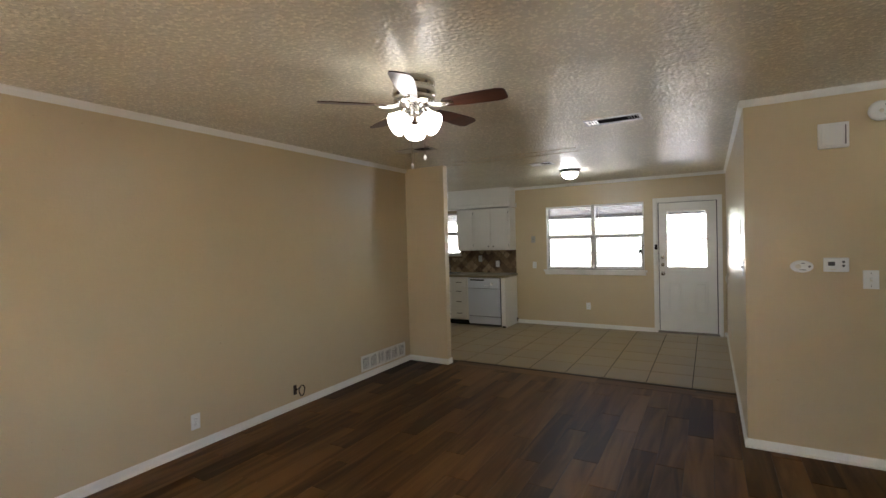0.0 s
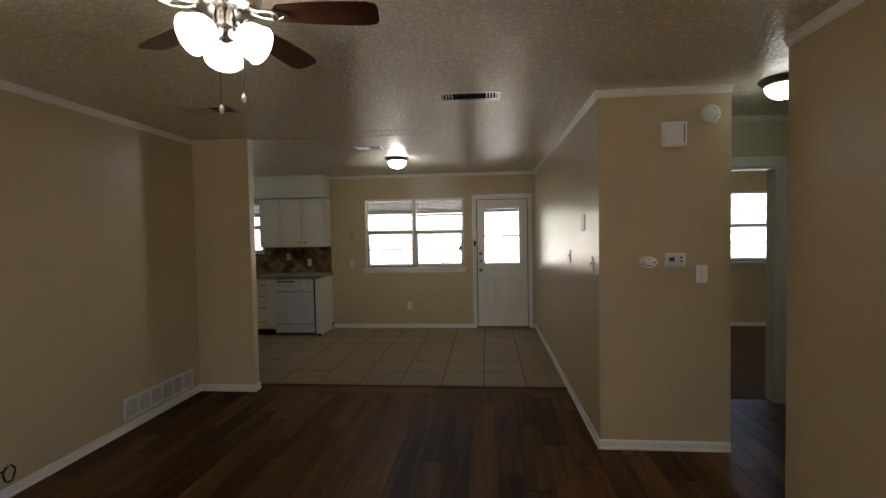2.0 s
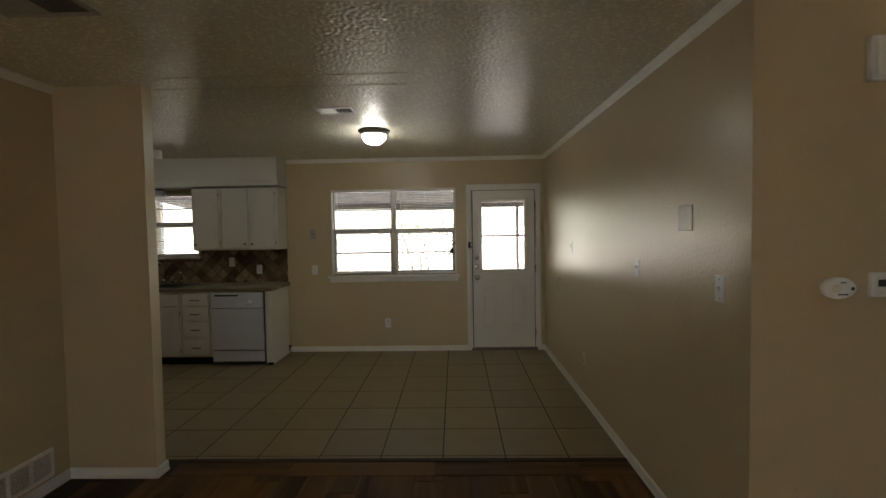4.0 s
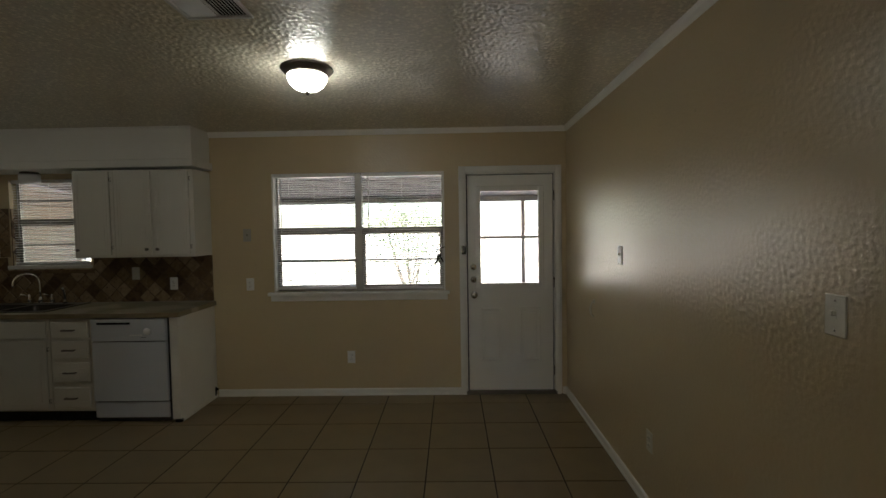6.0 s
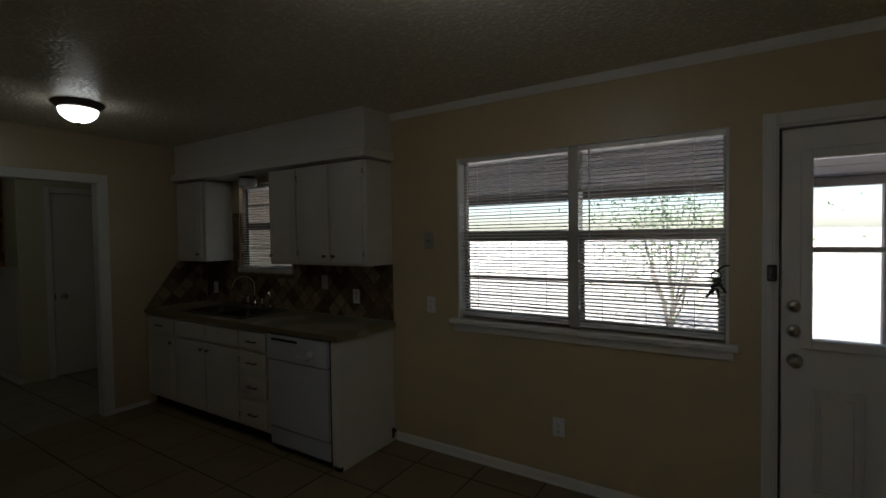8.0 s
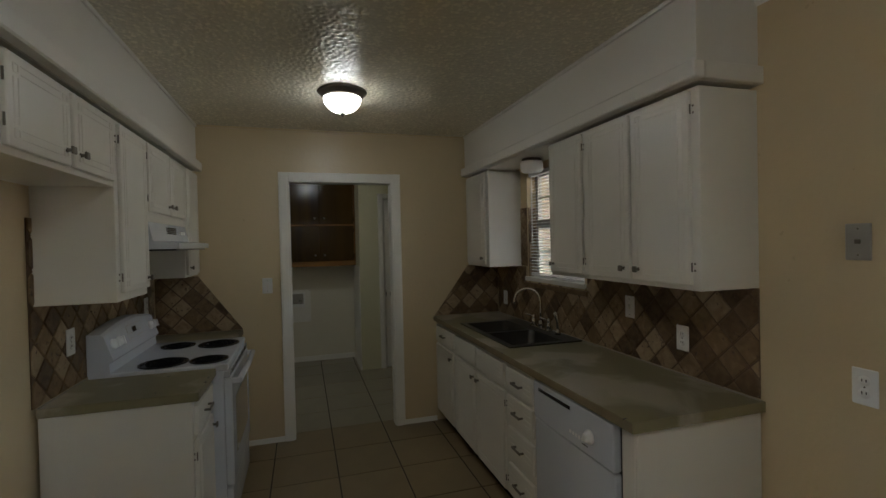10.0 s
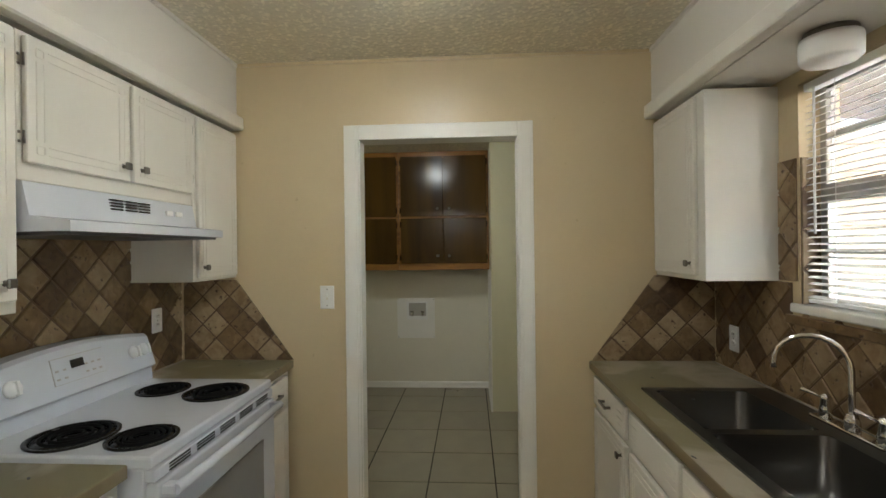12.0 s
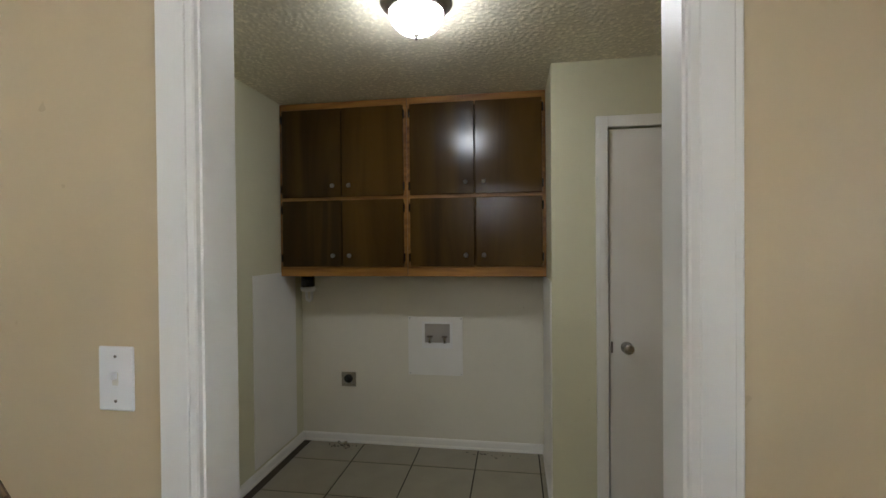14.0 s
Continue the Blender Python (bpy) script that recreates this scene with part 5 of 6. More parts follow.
# ---- living room, hall and wall fittings ----
def ceiling_fan():
    cx, cy = -1.373, 2.19
    t = thing("ceiling_fan", (cx, cy, CZ), "brushed nickel hugger fan with five walnut blades and lit glass shades", "ceiling fan")
    part("housing", lathe(bmesh.new(), [(0.112, 0), (0.122, -0.010), (0.124, -0.030), (0.112, -0.040), (0.108, -0.050), (0.124, -0.060), (0.128, -0.090), (0.118, -0.100), (0.114, -0.108), (0.122, -0.118), (0.112, -0.138), (0.085, -0.150), (0.05, -0.158)], pose(cx, cy, CZ), 40), STEEL, t, "", True)
    part("light_fitter", lathe(bmesh.new(), [(0.035, -0.155), (0.036, -0.20), (0.046, -0.205), (0.046, -0.235), (0.03, -0.25), (0.008, -0.262)], pose(cx, cy, CZ), 28), STEEL, t, "", True)
    for k in range(5):
        a = 8 + 72 * k
        m = pose(cx, cy, CZ - 0.150, 0, 0, a)
        bm = bmesh.new()
        outline = [(0.19, -0.042), (0.30, -0.056), (0.44, -0.063), (0.515, -0.062), (0.545, -0.050), (0.552, -0.03), (0.552, 0.03), (0.545, 0.050), (0.515, 0.062), (0.44, 0.063), (0.30, 0.056), (0.19, 0.042), (0.172, 0.02), (0.172, -0.02)]
        prism(bm, outline, m @ pose(0, 0, -0.006, -12, 0, 0), 0.006, 0.0015)
        b = part("blade", bm, BLADE, t)
        arm = bmesh.new()
        for s in (-1, 1):
            tube(arm, [m @ Vector(p) for p in ((0.075, s * 0.012, 0.010), (0.125, s * 0.026, -0.006), (0.165, s * 0.030, -0.010), (0.20, s * 0.016, -0.010), (0.225, 0.0, -0.010))], 0.0065, 8)
        prism(arm, [(0.165, -0.03), (0.24, -0.014), (0.24, 0.014), (0.165, 0.03)], m @ pose(0, 0, -0.011, -12, 0, 0), 0.004)
        part("blade_arm", arm, STEEL, t, "polished openwork blade arm")
    for k in range(3):
        a = radians(123 + 120 * k)
        d = Vector((math.cos(a), math.sin(a), 0))
        base = Vector((cx, cy, CZ - 0.226)) + d * 0.045
        ax = (d * 0.86 + Vector((0, 0, -0.51))).normalized()
        q = ax.to_track_quat("Z", "Y").to_matrix().to_4x4()
        m = Matrix.Translation(base) @ q
        part("socket", lathe(bmesh.new(), [(0.018, -0.012), (0.026, 0.0), (0.026, 0.022)], m, 18), STEEL, t, "", True)
        part("glass_shade", lathe(bmesh.new(), [(0.026, 0.012), (0.044, 0.020), (0.057, 0.038), (0.062, 0.059), (0.064, 0.080), (0.069, 0.098), (0.065, 0.100), (0.053, 0.08), (0.03, 0.06)], m, 24), SHADE, t, "lit frosted glass shade", True)
    for dx, dy, ln in ((-0.005, -0.03, 0.27), (0.052, 0.02, 0.22)):
        ch = part("pull_chain", tube(bmesh.new(), [(cx + dx, cy + dy, CZ - 0.24), (cx + dx, cy + dy, CZ - 0.24 - ln)], 0.0018, 6), STEEL, t)
        part("chain_fob", lathe(bmesh.new(), [(0.002, 0.022), (0.008, 0.012), (0.009, 0.002), (0.005, -0.008), (0.001, -0.012)], pose(cx + dx, cy + dy, CZ - 0.24 - ln), 12), WHITEP, ch, "", True)


ceiling_fan()


def register(x0, x1, y0, y1, label, tips=(-40, 24), mt=VENTW):
    """Ceiling air register: a stamped frame round angled louvres."""
    t = thing("ceiling_vent", ((x0 + x1) / 2, (y0 + y1) / 2, CZ), label, "air vent", "ceiling vents")
    z = CZ
    bm = bmesh.new()
    w = 0.02
    for a, b, c, d in ((x0, x1, y0, y0 + w), (x0, x1, y1 - w, y1), (x0, x0 + w, y0 + w, y1 - w), (x1 - w, x1, y0 + w, y1 - w)):
        box(bm, a, b, c, d, z - 0.011, z, 0.003)
    part("frame", bm, mt, t)
    # flat black sheet: the unlit duct's darkness put into the colour
    part("duct", solid(x0 + w, x1 - w, y0 + w, y1 - w, z - 0.001, z + 0.004), MATTB, t, "black sheet in place of the unlit duct")
    if tips is None:
        ym = (y0 + y1) / 2
        # divider and damper bars are blackened too, so the slot stays dark
        part("divider", solid(x0 + w, x1 - w, ym - 0.005, ym + 0.005, z - 0.0055, z - 0.0015, 0.001), MATTB, t)
        for xa, xb, tip in ((x0 + w, x0 + 0.105, -35), (x1 - 0.105, x1 - w, 35)):
            for i in range(4):
                bm = bmesh.new()
                bmesh.ops.create_cube(bm, size=1, matrix=pose(xa + (i + 0.5) * (xb - xa) / 4, ym, z - 0.0065, 0, tip, 0) @ Matrix.Diagonal((0.0095, y1 - y0 - 2 * w, 0.0010, 1)))
                part("louvre", bm, mt, t)
        for k in range(2):
            yy = y0 + w + (0.5 + k) * (ym - y0 - w)
            part("damper_bar", solid(x0 + 0.11, x1 - 0.11, yy - 0.0015, yy + 0.0015, z - 0.004, z - 0.0015), MATTB, t)
        return
    L = (x1 - x0 - 2 * w) / 2
    part("divider", solid(x0 + w + L - 0.004, x0 + w + L + 0.004, y0 + w, y1 - w, z - 0.0055, z - 0.0015), mt, t)
    n = max(6, round(L / 0.0165))
    for s in range(2):
        for i in range(n):
            bm = bmesh.new()
            xx = x0 + w + s * L + 0.004 + (i + 0.5) * (L - 0.008) / n
            bmesh.ops.create_cube(bm, size=1, matrix=pose(xx, (y0 + y1) / 2, z - 0.0065, 0, tips[s], 0) @ Matrix.Diagonal((0.0080 if tips[s] > 0 else 0.0105, y1 - y0 - 2 * w, 0.0010, 1)))
            part("louvre", bm, mt, t)


register(-0.765, -0.335, 3.745, 3.945, "white stamped ceiling vent with dark slots", None)
register(-2.69, -2.29, 3.80, 4.0, "stamped ceiling vent near the partition, its beige darkened for shade", (-35, 20), DULLP)
register(-1.865, -1.575, 5.515, 5.71, "small white ceiling vent over the dining floor")


def wall_grille():
    y0, y1, z0, z1, x = 3.925, 4.787, 0.085, 0.262, -3.322
    t = thing("wall_grille", (x, 4.36, z0), "white return-air grille low on the tan wall", "air grille")
    bm = bmesh.new()
    w = 0.022
    box(bm, x, x + 0.012, y0, y1, z0, z0 + w, 0.003), box(bm, x, x + 0.012, y0, y1, z1 - w, z1, 0.003)
    n = 6
    for i in range(n + 1):
        yy = y0 + (y1 - y0 - w) * i / n
        box(bm, x, x + 0.012, yy, yy + w, z0 + w, z1 - w, 0.002)
    part("frame", bm, TRIM, t)
    # thin sheet on the wall, coloured dark for the shade between the louvres
    part("dark_back", solid(x + 0.0005, x + 0.002, y0 + 0.01, y1 - 0.01, z0 + 0.01, z1 - 0.01), GROUTD, t, "dark sheet in place of the unlit duct behind")
    for i in range(n):
        ya, yb = y0 + (y1 - y0 - w) * i / n + w, y0 + (y1 - y0 - w) * (i + 1) / n
        for k in range(11):
            zz = z0 + w + (k + 0.5) * (z1 - z0 - 2 * w) / 11
            bm = bmesh.new()
            bmesh.ops.create_cube(bm, size=1, matrix=pose(x + 0.006, (ya + yb) / 2, zz, 0, 35, 0) @ Matrix.Diagonal((0.008, yb - ya, 0.002, 1)))
            part("louvre", bm, TRIM, t)


wall_grille()


def on_wall(p, axis, s):
    """A frame at p whose z points out of the wall (axis x or y, sign s), x along the wall and y up."""
    n = Vector((s, 0, 0)) if axis == "x" else Vector((0, s, 0))
    up = Vector((0, 0, 1))
    r = up.cross(n)
    m = Matrix((r, up, n)).transposed().to_4x4()
    m.translation = p
    return m


def mbox(bm, m, x0, x1, y0, y1, z0, z1, bev=0.0):
    b2 = solid(x0, x1, y0, y1, z0, z1, bev)
    me = bpy.data.meshes.new("tmp")
    b2.transform(m)
    b2.to_mesh(me)
    b2.free()
    bm.from_mesh(me)
    bpy.data.meshes.remove(me)
    return bm


def plate_thing(name, p, axis, s, kind, label, category, mt=WHITEP, group="", w=0.074, h=0.118):
    t = thing(name, p, label, category, group)
    m = on_wall(Vector(p), axis, s)
    pl = part("cover_plate", mbox(bmesh.new(), m, -w / 2, w / 2, -h / 2, h / 2, 0, 0.006, 0.003), mt, t)
    if kind == "outlet":
        for dy in (-0.02, 0.02):
            f = part("socket", lathe(bmesh.new(), [(0.0165, 0.005), (0.0165, 0.0085), (0.003, 0.0085)], m @ Matrix.Translation((0, dy, 0)), 16), mt, t)
            for dx in (-0.006, 0.006):
                part("slot", mbox(bmesh.new(), m, dx - 0.0015, dx + 0.0015, dy - 0.003, dy + 0.006, 0.008, 0.0092), BLACK, f)
    elif kind == "toggle":
        part("toggle", mbox(bmesh.new(), m, -0.005, 0.005, 0.0, 0.014, 0.004, 0.018, 0.002), mt, t)
        part("toggle_slot", mbox(bmesh.new(), m, -0.006, 0.006, -0.012, 0.012, 0.005, 0.0072), IVORYP, t)
    elif kind == "jack":
        part("jack", mbox(bmesh.new(), m, -0.008, 0.008, -0.006, 0.008, 0.005, 0.010, 0.001), PEWTER, t)
    if kind != "blank":
        for dy in ((0,) if kind == "outlet" else (-0.042, 0.042)):
            part("screw", lathe(bmesh.new(), [(0.003, 0.005), (0.003, 0.007), (0.001, 0.0072)], m @ Matrix.Translation((0, dy, 0)), 8), PEWTER, t)
    return t


G = "wall plates"
plate_thing("outlet", (-2.642, N, 1.07), "y", -1, "outlet", "white double outlet beside the worktop on the tan wall", "outlet", WHITEP, G)
plate_thing("phone_jack", (-2.657, N, 1.533), "y", -1, "jack", "pale grey phone plate on the wall", "wall plate", ALU, G)
plate_thing("outlet", (-1.70, N, 0.367), "y", -1, "outlet", "white double outlet under the window", "outlet", WHITEP, G)
plate_thing("outlet", (-3.36, 7.968, 1.09), "y", -1, "outlet", "white double outlet on the splashback", "outlet", WHITEP, G)
plate_thing("wall_switch", (-3.72, 7.968, 1.19), "y", -1, "toggle", "white switch on the splashback under the cabinet", "switch", WHITEP, G)
plate_thing("outlet", (-5.32, 7.968, 1.07), "y", -1, "outlet", "white outlet on the splashback in the corner", "outlet", WHITEP, G)
plate_thing("wall_switch", (0.333, 6.62, 1.378), "x", -1, "toggle", "tan-painted switch in the window's glare", "switch", IVORYP, G)
plate_thing("wall_switch", (0.333, 4.98, 1.303), "x", -1, "toggle", "steel-coloured switch plate on the glossy wall", "switch", IVORYP, G)
plate_thing("blank_plate", (0.333, 4.38, 1.60), "x", -1, "blank", "large pale blank plate on the glossy wall", "wall plate", IVORYP, G, 0.142, 0.128)
plate_thing("wall_switch", (0.333, 4.075, 1.285), "x", -1, "toggle", "white switch near the wall's end", "switch", WHITEP, G)
plate_thing("outlet", (0.333, 6.18, 0.383), "x", -1, "outlet", "tan-painted outlet low on the glossy wall", "outlet", IVORYP, G)
plate_thing("outlet", (-3.322, 1.985, 0.215), "x", 1, "outlet", "white double outlet low on the long wall", "outlet", WHITEP, G)
plate_thing("wall_switch", (1.012, 3.87, 1.228), "y", -1, "toggle", "white switch below the thermostat", "switch", WHITEP, G, 0.08, 0.122)
plate_thing("wall_switch", (-5.52, 6.006, 1.25), "x", 1, "toggle", "white switch beside the laundry doorway", "switch", WHITEP, G, 0.076, 0.122)
plate_thing("outlet", (-4.20, 5.228, 1.135), "y", 1, "outlet", "white double outlet on the splashback near the stove", "outlet", WHITEP, G, 0.08, 0.125)
plate_thing("outlet", (-5.29, 5.228, 1.165), "y", 1, "outlet", "white outlet on the splashback behind the corner worktop", "outlet", WHITEP, G)
plate_thing("outlet", (2.72, 8.15, 0.45), "y", -1, "outlet", "white bedroom outlet under the window", "outlet", WHITEP, G)
plate_thing("outlet", (3.10, 8.15, 0.45), "y", -1, "outlet", "white bedroom outlet under the window", "outlet", WHITEP, G)

t = thing("wall_hook", (0.333, 7.15, 0.955), "curved ivory hook on the glossy wall", "hook")
part("hook_plate", solid(0.325, 0.333, 7.138, 7.160, 0.985, 1.02, 0.003), IVORYP, t)
part("prong", tube(bmesh.new(), [(0.328, 7.150, 1.005), (0.312, 7.146, 0.995), (0.300, 7.143, 0.965), (0.298, 7.142, 0.935), (0.305, 7.143, 0.905), (0.322, 7.146, 0.888)], 0.007, 8), IVORYP, t, "", True)


def wall_devices():
    y = 3.87
    t = thing("door_chime", (0.828, y, 2.095), "square white door chime box on the tan wall", "door chime")
    part("back", solid(0.748, 0.908, y - 0.03, y, 2.095, 2.26, 0.005, 2), WHITEP, t)
    part("cover", solid(0.763, 0.880, y - 0.040, y - 0.03, 2.11, 2.245, 0.005, 2), WHITEP, t)
    part("side_slot", solid(0.886, 0.892, y - 0.0315, y - 0.029, 2.115, 2.24), DARKG, t)
    t = thing("smoke_detector", (1.065, y, 2.305), "round white smoke detector high on the tan wall", "smoke detector")
    part("body", lathe(bmesh.new(), [(0.062, 0), (0.064, 0.012), (0.058, 0.030), (0.045, 0.036), (0.012, 0.038)], pose(1.065, y, 2.305, 90, 0, 0), 28), WHITEP, t, "", True)
    part("test_button", lathe(bmesh.new(), [(0.012, 0.036), (0.011, 0.042), (0.002, 0.042)], pose(1.062, y, 2.30, 90, 0, 0), 14), IVORYP, t)
    for a in (-60, -20, 60):
        part("indicator", lathe(bmesh.new(), [(0.004, 0.034), (0.004, 0.038), (0.001, 0.038)], pose(1.065 + 0.036 * math.cos(radians(a)), y, 2.305 + 0.036 * math.sin(radians(a)), 90, 0, 0), 8), DARKG, t)
    t = thing("co_alarm", (0.654, y, 1.312), "oval white gas alarm on the tan wall", "alarm")
    bm = bmesh.new()
    lathe(bm, [(0.062, 0), (0.063, 0.016), (0.055, 0.028), (0.02, 0.032)], pose(0.654, y, 1.312, 90, 0, 0) @ Matrix.Diagonal((1.02, 0.66, 1, 1)), 28)
    part("body", bm, WHITEP, t, "", True)
    part("speaker", lathe(bmesh.new(), [(0.016, 0.028), (0.016, 0.033), (0.003, 0.034)], pose(0.632, y, 1.312, 90, 0, 0), 16), IVORYP, t)
    part("slot", solid(0.640, 0.676, y - 0.032, y - 0.028, 1.287, 1.292), DARKG, t)
    part("writing_bar", solid(0.648, 0.668, y - 0.032, y - 0.029, 1.333, 1.337), DARKG, t)
    part("test_button", lathe(bmesh.new(), [(0.007, 0.026), (0.007, 0.032), (0.001, 0.032)], pose(0.694, y, 1.312, 90, 0, 0), 10), DARKG, t)
    t = thing("thermostat", (0.836, y, 1.275), "white digital thermostat on the tan wall", "thermostat")
    part("body", solid(0.770, 0.902, y - 0.026, y, 1.277, 1.371, 0.008, 2), WHITEP, t)
    part("display", solid(0.792, 0.828, y - 0.0275, y - 0.025, 1.318, 1.345), DARKG, t, "dark display")
    for zz in (1.318, 1.343):
        part("button", lathe(bmesh.new(), [(0.008, 0.024), (0.007, 0.031), (0.001, 0.031)], pose(0.872, y, zz, 90, 0, 0), 12), DARKG, t)
    part("writing_bar", solid(0.795, 0.835, y - 0.0272, y - 0.025, 1.290, 1.296), IVORYP, t)


wall_devices()


def cable_stub():
    x = -3.322
    t = thing("cable_coil", (x, 3.01, 0.10), "short black coaxial cable looped out of a rough wall hole", "cable")
    part("wall_hole", solid(x, x + 0.003, 2.945, 2.985, 0.125, 0.215, 0.001), GROUTD, t, "dark rough hole")
    pts = [(x + 0.002, 2.965, 0.17)]
    for k in range(15):
        a = radians(150 - k * 28)
        pts.append((x + 0.03 + 0.004 * (k % 3), 3.02 + 0.034 * math.cos(a), 0.155 + 0.05 * math.sin(a)))
    part("cable", tube(bmesh.new(), pts, 0.0055, 8), BLACK, t, "", True)
    part("plug", tube(bmesh.new(), [pts[-1], (pts[-1][0] + 0.004, pts[-1][1] + 0.012, pts[-1][2] + 0.014)], 0.007, 8), STEEL, t)


cable_stub()


def bedroom_fan():
    t = thing("bedroom_fan", (3.25, 6.5, CZ), "white bedroom ceiling fan with a lit globe", "ceiling fan")
    part("housing", lathe(bmesh.new(), [(0.07, 0), (0.09, -0.03), (0.10, -0.10), (0.06, -0.15)], pose(3.25, 6.5, CZ), 24), WHITEP, t, "", True)
    for k in range(5):
        part("blade", prism(bmesh.new(), [(0.12, -0.05), (0.5, -0.065), (0.52, 0), (0.5, 0.065), (0.12, 0.05)], pose(3.25, 6.5, CZ - 0.14, 0, 0, 15 + 72 * k) @ pose(0, 0, 0, 10, 0, 0), 0.006), WHITEP, t)
    part("globe", lathe(bmesh.new(), [(0.03, -0.15), (0.07, -0.18), (0.085, -0.215), (0.06, -0.26), (0.01, -0.275)], pose(3.25, 6.5, CZ), 20), BULB, t, "lit white globe", True)


bedroom_fan()


# ---- laundry ----
def laundry_cabinet(y0, y1, doors, label):
    xf, z0 = -7.775, 1.285
    t = thing("laundry_cabinet", (-7.93, (y0 + y1) / 2, z0), label, "cabinet", "laundry cabinets")
    bm = bmesh.new()
    box(bm, -8.098, xf - 0.02, y0, y1, z0 + 0.002, CZ - 0.02)
    part("body", bm, WALNUT, t)
    fr = bmesh.new()
    for a, b in ((z0, z0 + 0.075), (1.80, 1.835), (CZ - 0.075, CZ - 0.012)):
        box(fr, xf - 0.02, xf, y0, y1, a, b, 0.002)
    for a, b in ((y0, y0 + 0.02), (y1 - 0.022, y1)):
        box(fr, xf - 0.0195, xf + 0.001, a, b, z0 + 0.001, CZ - 0.013, 0.002)
    part("face_frame", fr, PINE, t, "orange stained pine face frame")
    for z_0, z_1 in ((z0 + 0.068, 1.806), (1.829, CZ - 0.062)):
        for i, (a, b) in enumerate(doors):
            d = part("door", solid(xf + 0.001, xf + 0.020, a, b, z_0, z_1, 0.003), WALNUT, t, "dark walnut-stained flush door")
            ky = b - 0.055 if i % 2 == 0 else a + 0.055
            part("knob", lathe(bmesh.new(), [(0.008, 0), (0.007, 0.01), (0.015, 0.018), (0.014, 0.026), (0.003, 0.029)], pose(xf + 0.02, ky, z_0 + 0.075, 0, 90, 0), 14), PEWTER, d, "small dark metal knob", True)
            hy = a if i % 2 == 0 else b
            for zz in (z_0 + 0.06, z_1 - 0.06):
                part("hinge", solid(xf + 0.001, xf + 0.021, hy - 0.010 if i % 2 == 0 else hy + 0.001, hy - 0.001 if i % 2 == 0 else hy + 0.010, zz - 0.028, zz + 0.028, 0.002), BLACK, d, "black hinge")


laundry_cabinet(5.125, 6.035, ((5.148, 5.578), (5.584, 6.012)), "dark walnut-stained wall cabinet with four doors over the washer space")
laundry_cabinet(6.038, 6.947, ((6.060, 6.488), (6.496, 6.922)), "dark walnut-stained wall cabinet with four doors beside the return wall")

single("wall_panel", solid(-7.98, -7.42, 5.12, 5.128, 0.084, 1.31, 0.002), TRIM, "white board fixed to the laundry side wall", "panel")
single("wall_panel", solid(-8.06, -7.40, 6.942, 6.95, 0.084, 1.285, 0.002), TRIM, "white board on the laundry return wall", "panel")


def washer_box():
    x = -8.10
    y0, y1, z0, z1 = 5.96, 6.366, 0.535, 0.965
    t = thing("washer_box", (x, 6.16, z0), "white washer outlet box on a white board in the laundry wall", "outlet box")
    part("board", wall_along("y", y0, y1, x, x + 0.008, [(6.085, 6.272, 0.775, 0.915)], z0, z1), TRIM, t)
    part("flange", wall_along("y", 6.065, 6.292, x + 0.008, x + 0.013, [(6.085, 6.272, 0.775, 0.915)], 0.735, 0.93), WHITEP, t)
    part("recess", solid(x + 0.0005, x + 0.003, 6.085, 6.272, 0.775, 0.915), ALU, t, "grey recess")
    for yy in (6.125, 6.235):
        v = part("valve", lathe(bmesh.new(), [(0.012, 0), (0.012, 0.03), (0.008, 0.05)], pose(x + 0.018, yy, 0.775), 12), STEEL, t)
        part("valve_handle", tube(bmesh.new(), [(x + 0.02, yy - 0.02, 0.822), (x + 0.02, yy + 0.02, 0.822)], 0.007, 8), PEWTER, v)
    for yy in (y0 + 0.012, y1 - 0.012):
        for zz in (z0 + 0.012, z1 - 0.012):
            part("screw", lathe(bmesh.new(), [(0.004, 0.008), (0.004, 0.010), (0.001, 0.0105)], pose(x, yy, zz, 0, 90, 0), 8), PEWTER, t)


washer_box()


def dryer_outlet():
    x = -8.10
    t = thing("dryer_outlet", (x, 5.49, 0.44), "square steel dryer outlet with black socket", "outlet")
    part("cover_plate", solid(x, x + 0.006, 5.435, 5.55, 0.425, 0.535, 0.002), STEEL, t)
    part("socket", lathe(bmesh.new(), [(0.032, 0.005), (0.032, 0.012), (0.003, 0.012)], pose(x, 5.49, 0.485, 0, 90, 0), 20), BLACK, t)


dryer_outlet()


def hanging_pipe():
    t = thing("drain_pipe", (-8.0, 5.20, 1.12), "black and white drain pipe stub below the cabinet", "pipe")
    x, y = -7.96, 5.235
    part("black_sleeve", lathe(bmesh.new(), [(0.046, 1.195), (0.050, 1.20), (0.050, 1.283), (0.046, 1.285)], pose(x, y, 0), 20), BLACK, t, "black rubber sleeve", True)
    part("white_collar", lathe(bmesh.new(), [(0.03, 1.160), (0.050, 1.163), (0.053, 1.175), (0.052, 1.194), (0.04, 1.196)], pose(x, y, 0), 20), WHITEP, t, "white plastic collar", True)
    part("trap_bend", tube(bmesh.new(), [(x, y - 0.012, 1.165), (x, y - 0.012, 1.125), (x + 0.004, y - 0.004, 1.098), (x + 0.008, y + 0.014, 1.090), (x + 0.008, y + 0.030, 1.100), (x + 0.006, y + 0.034, 1.165)], 0.011, 12), WHITEP, t, "white plastic pipe bend", True)


hanging_pipe()
bm = tube(bmesh.new(), [(-8.06, 5.42, 0.012), (-8.02, 5.46, 0.014), (-8.03, 5.50, 0.030)], 0.010, 8)
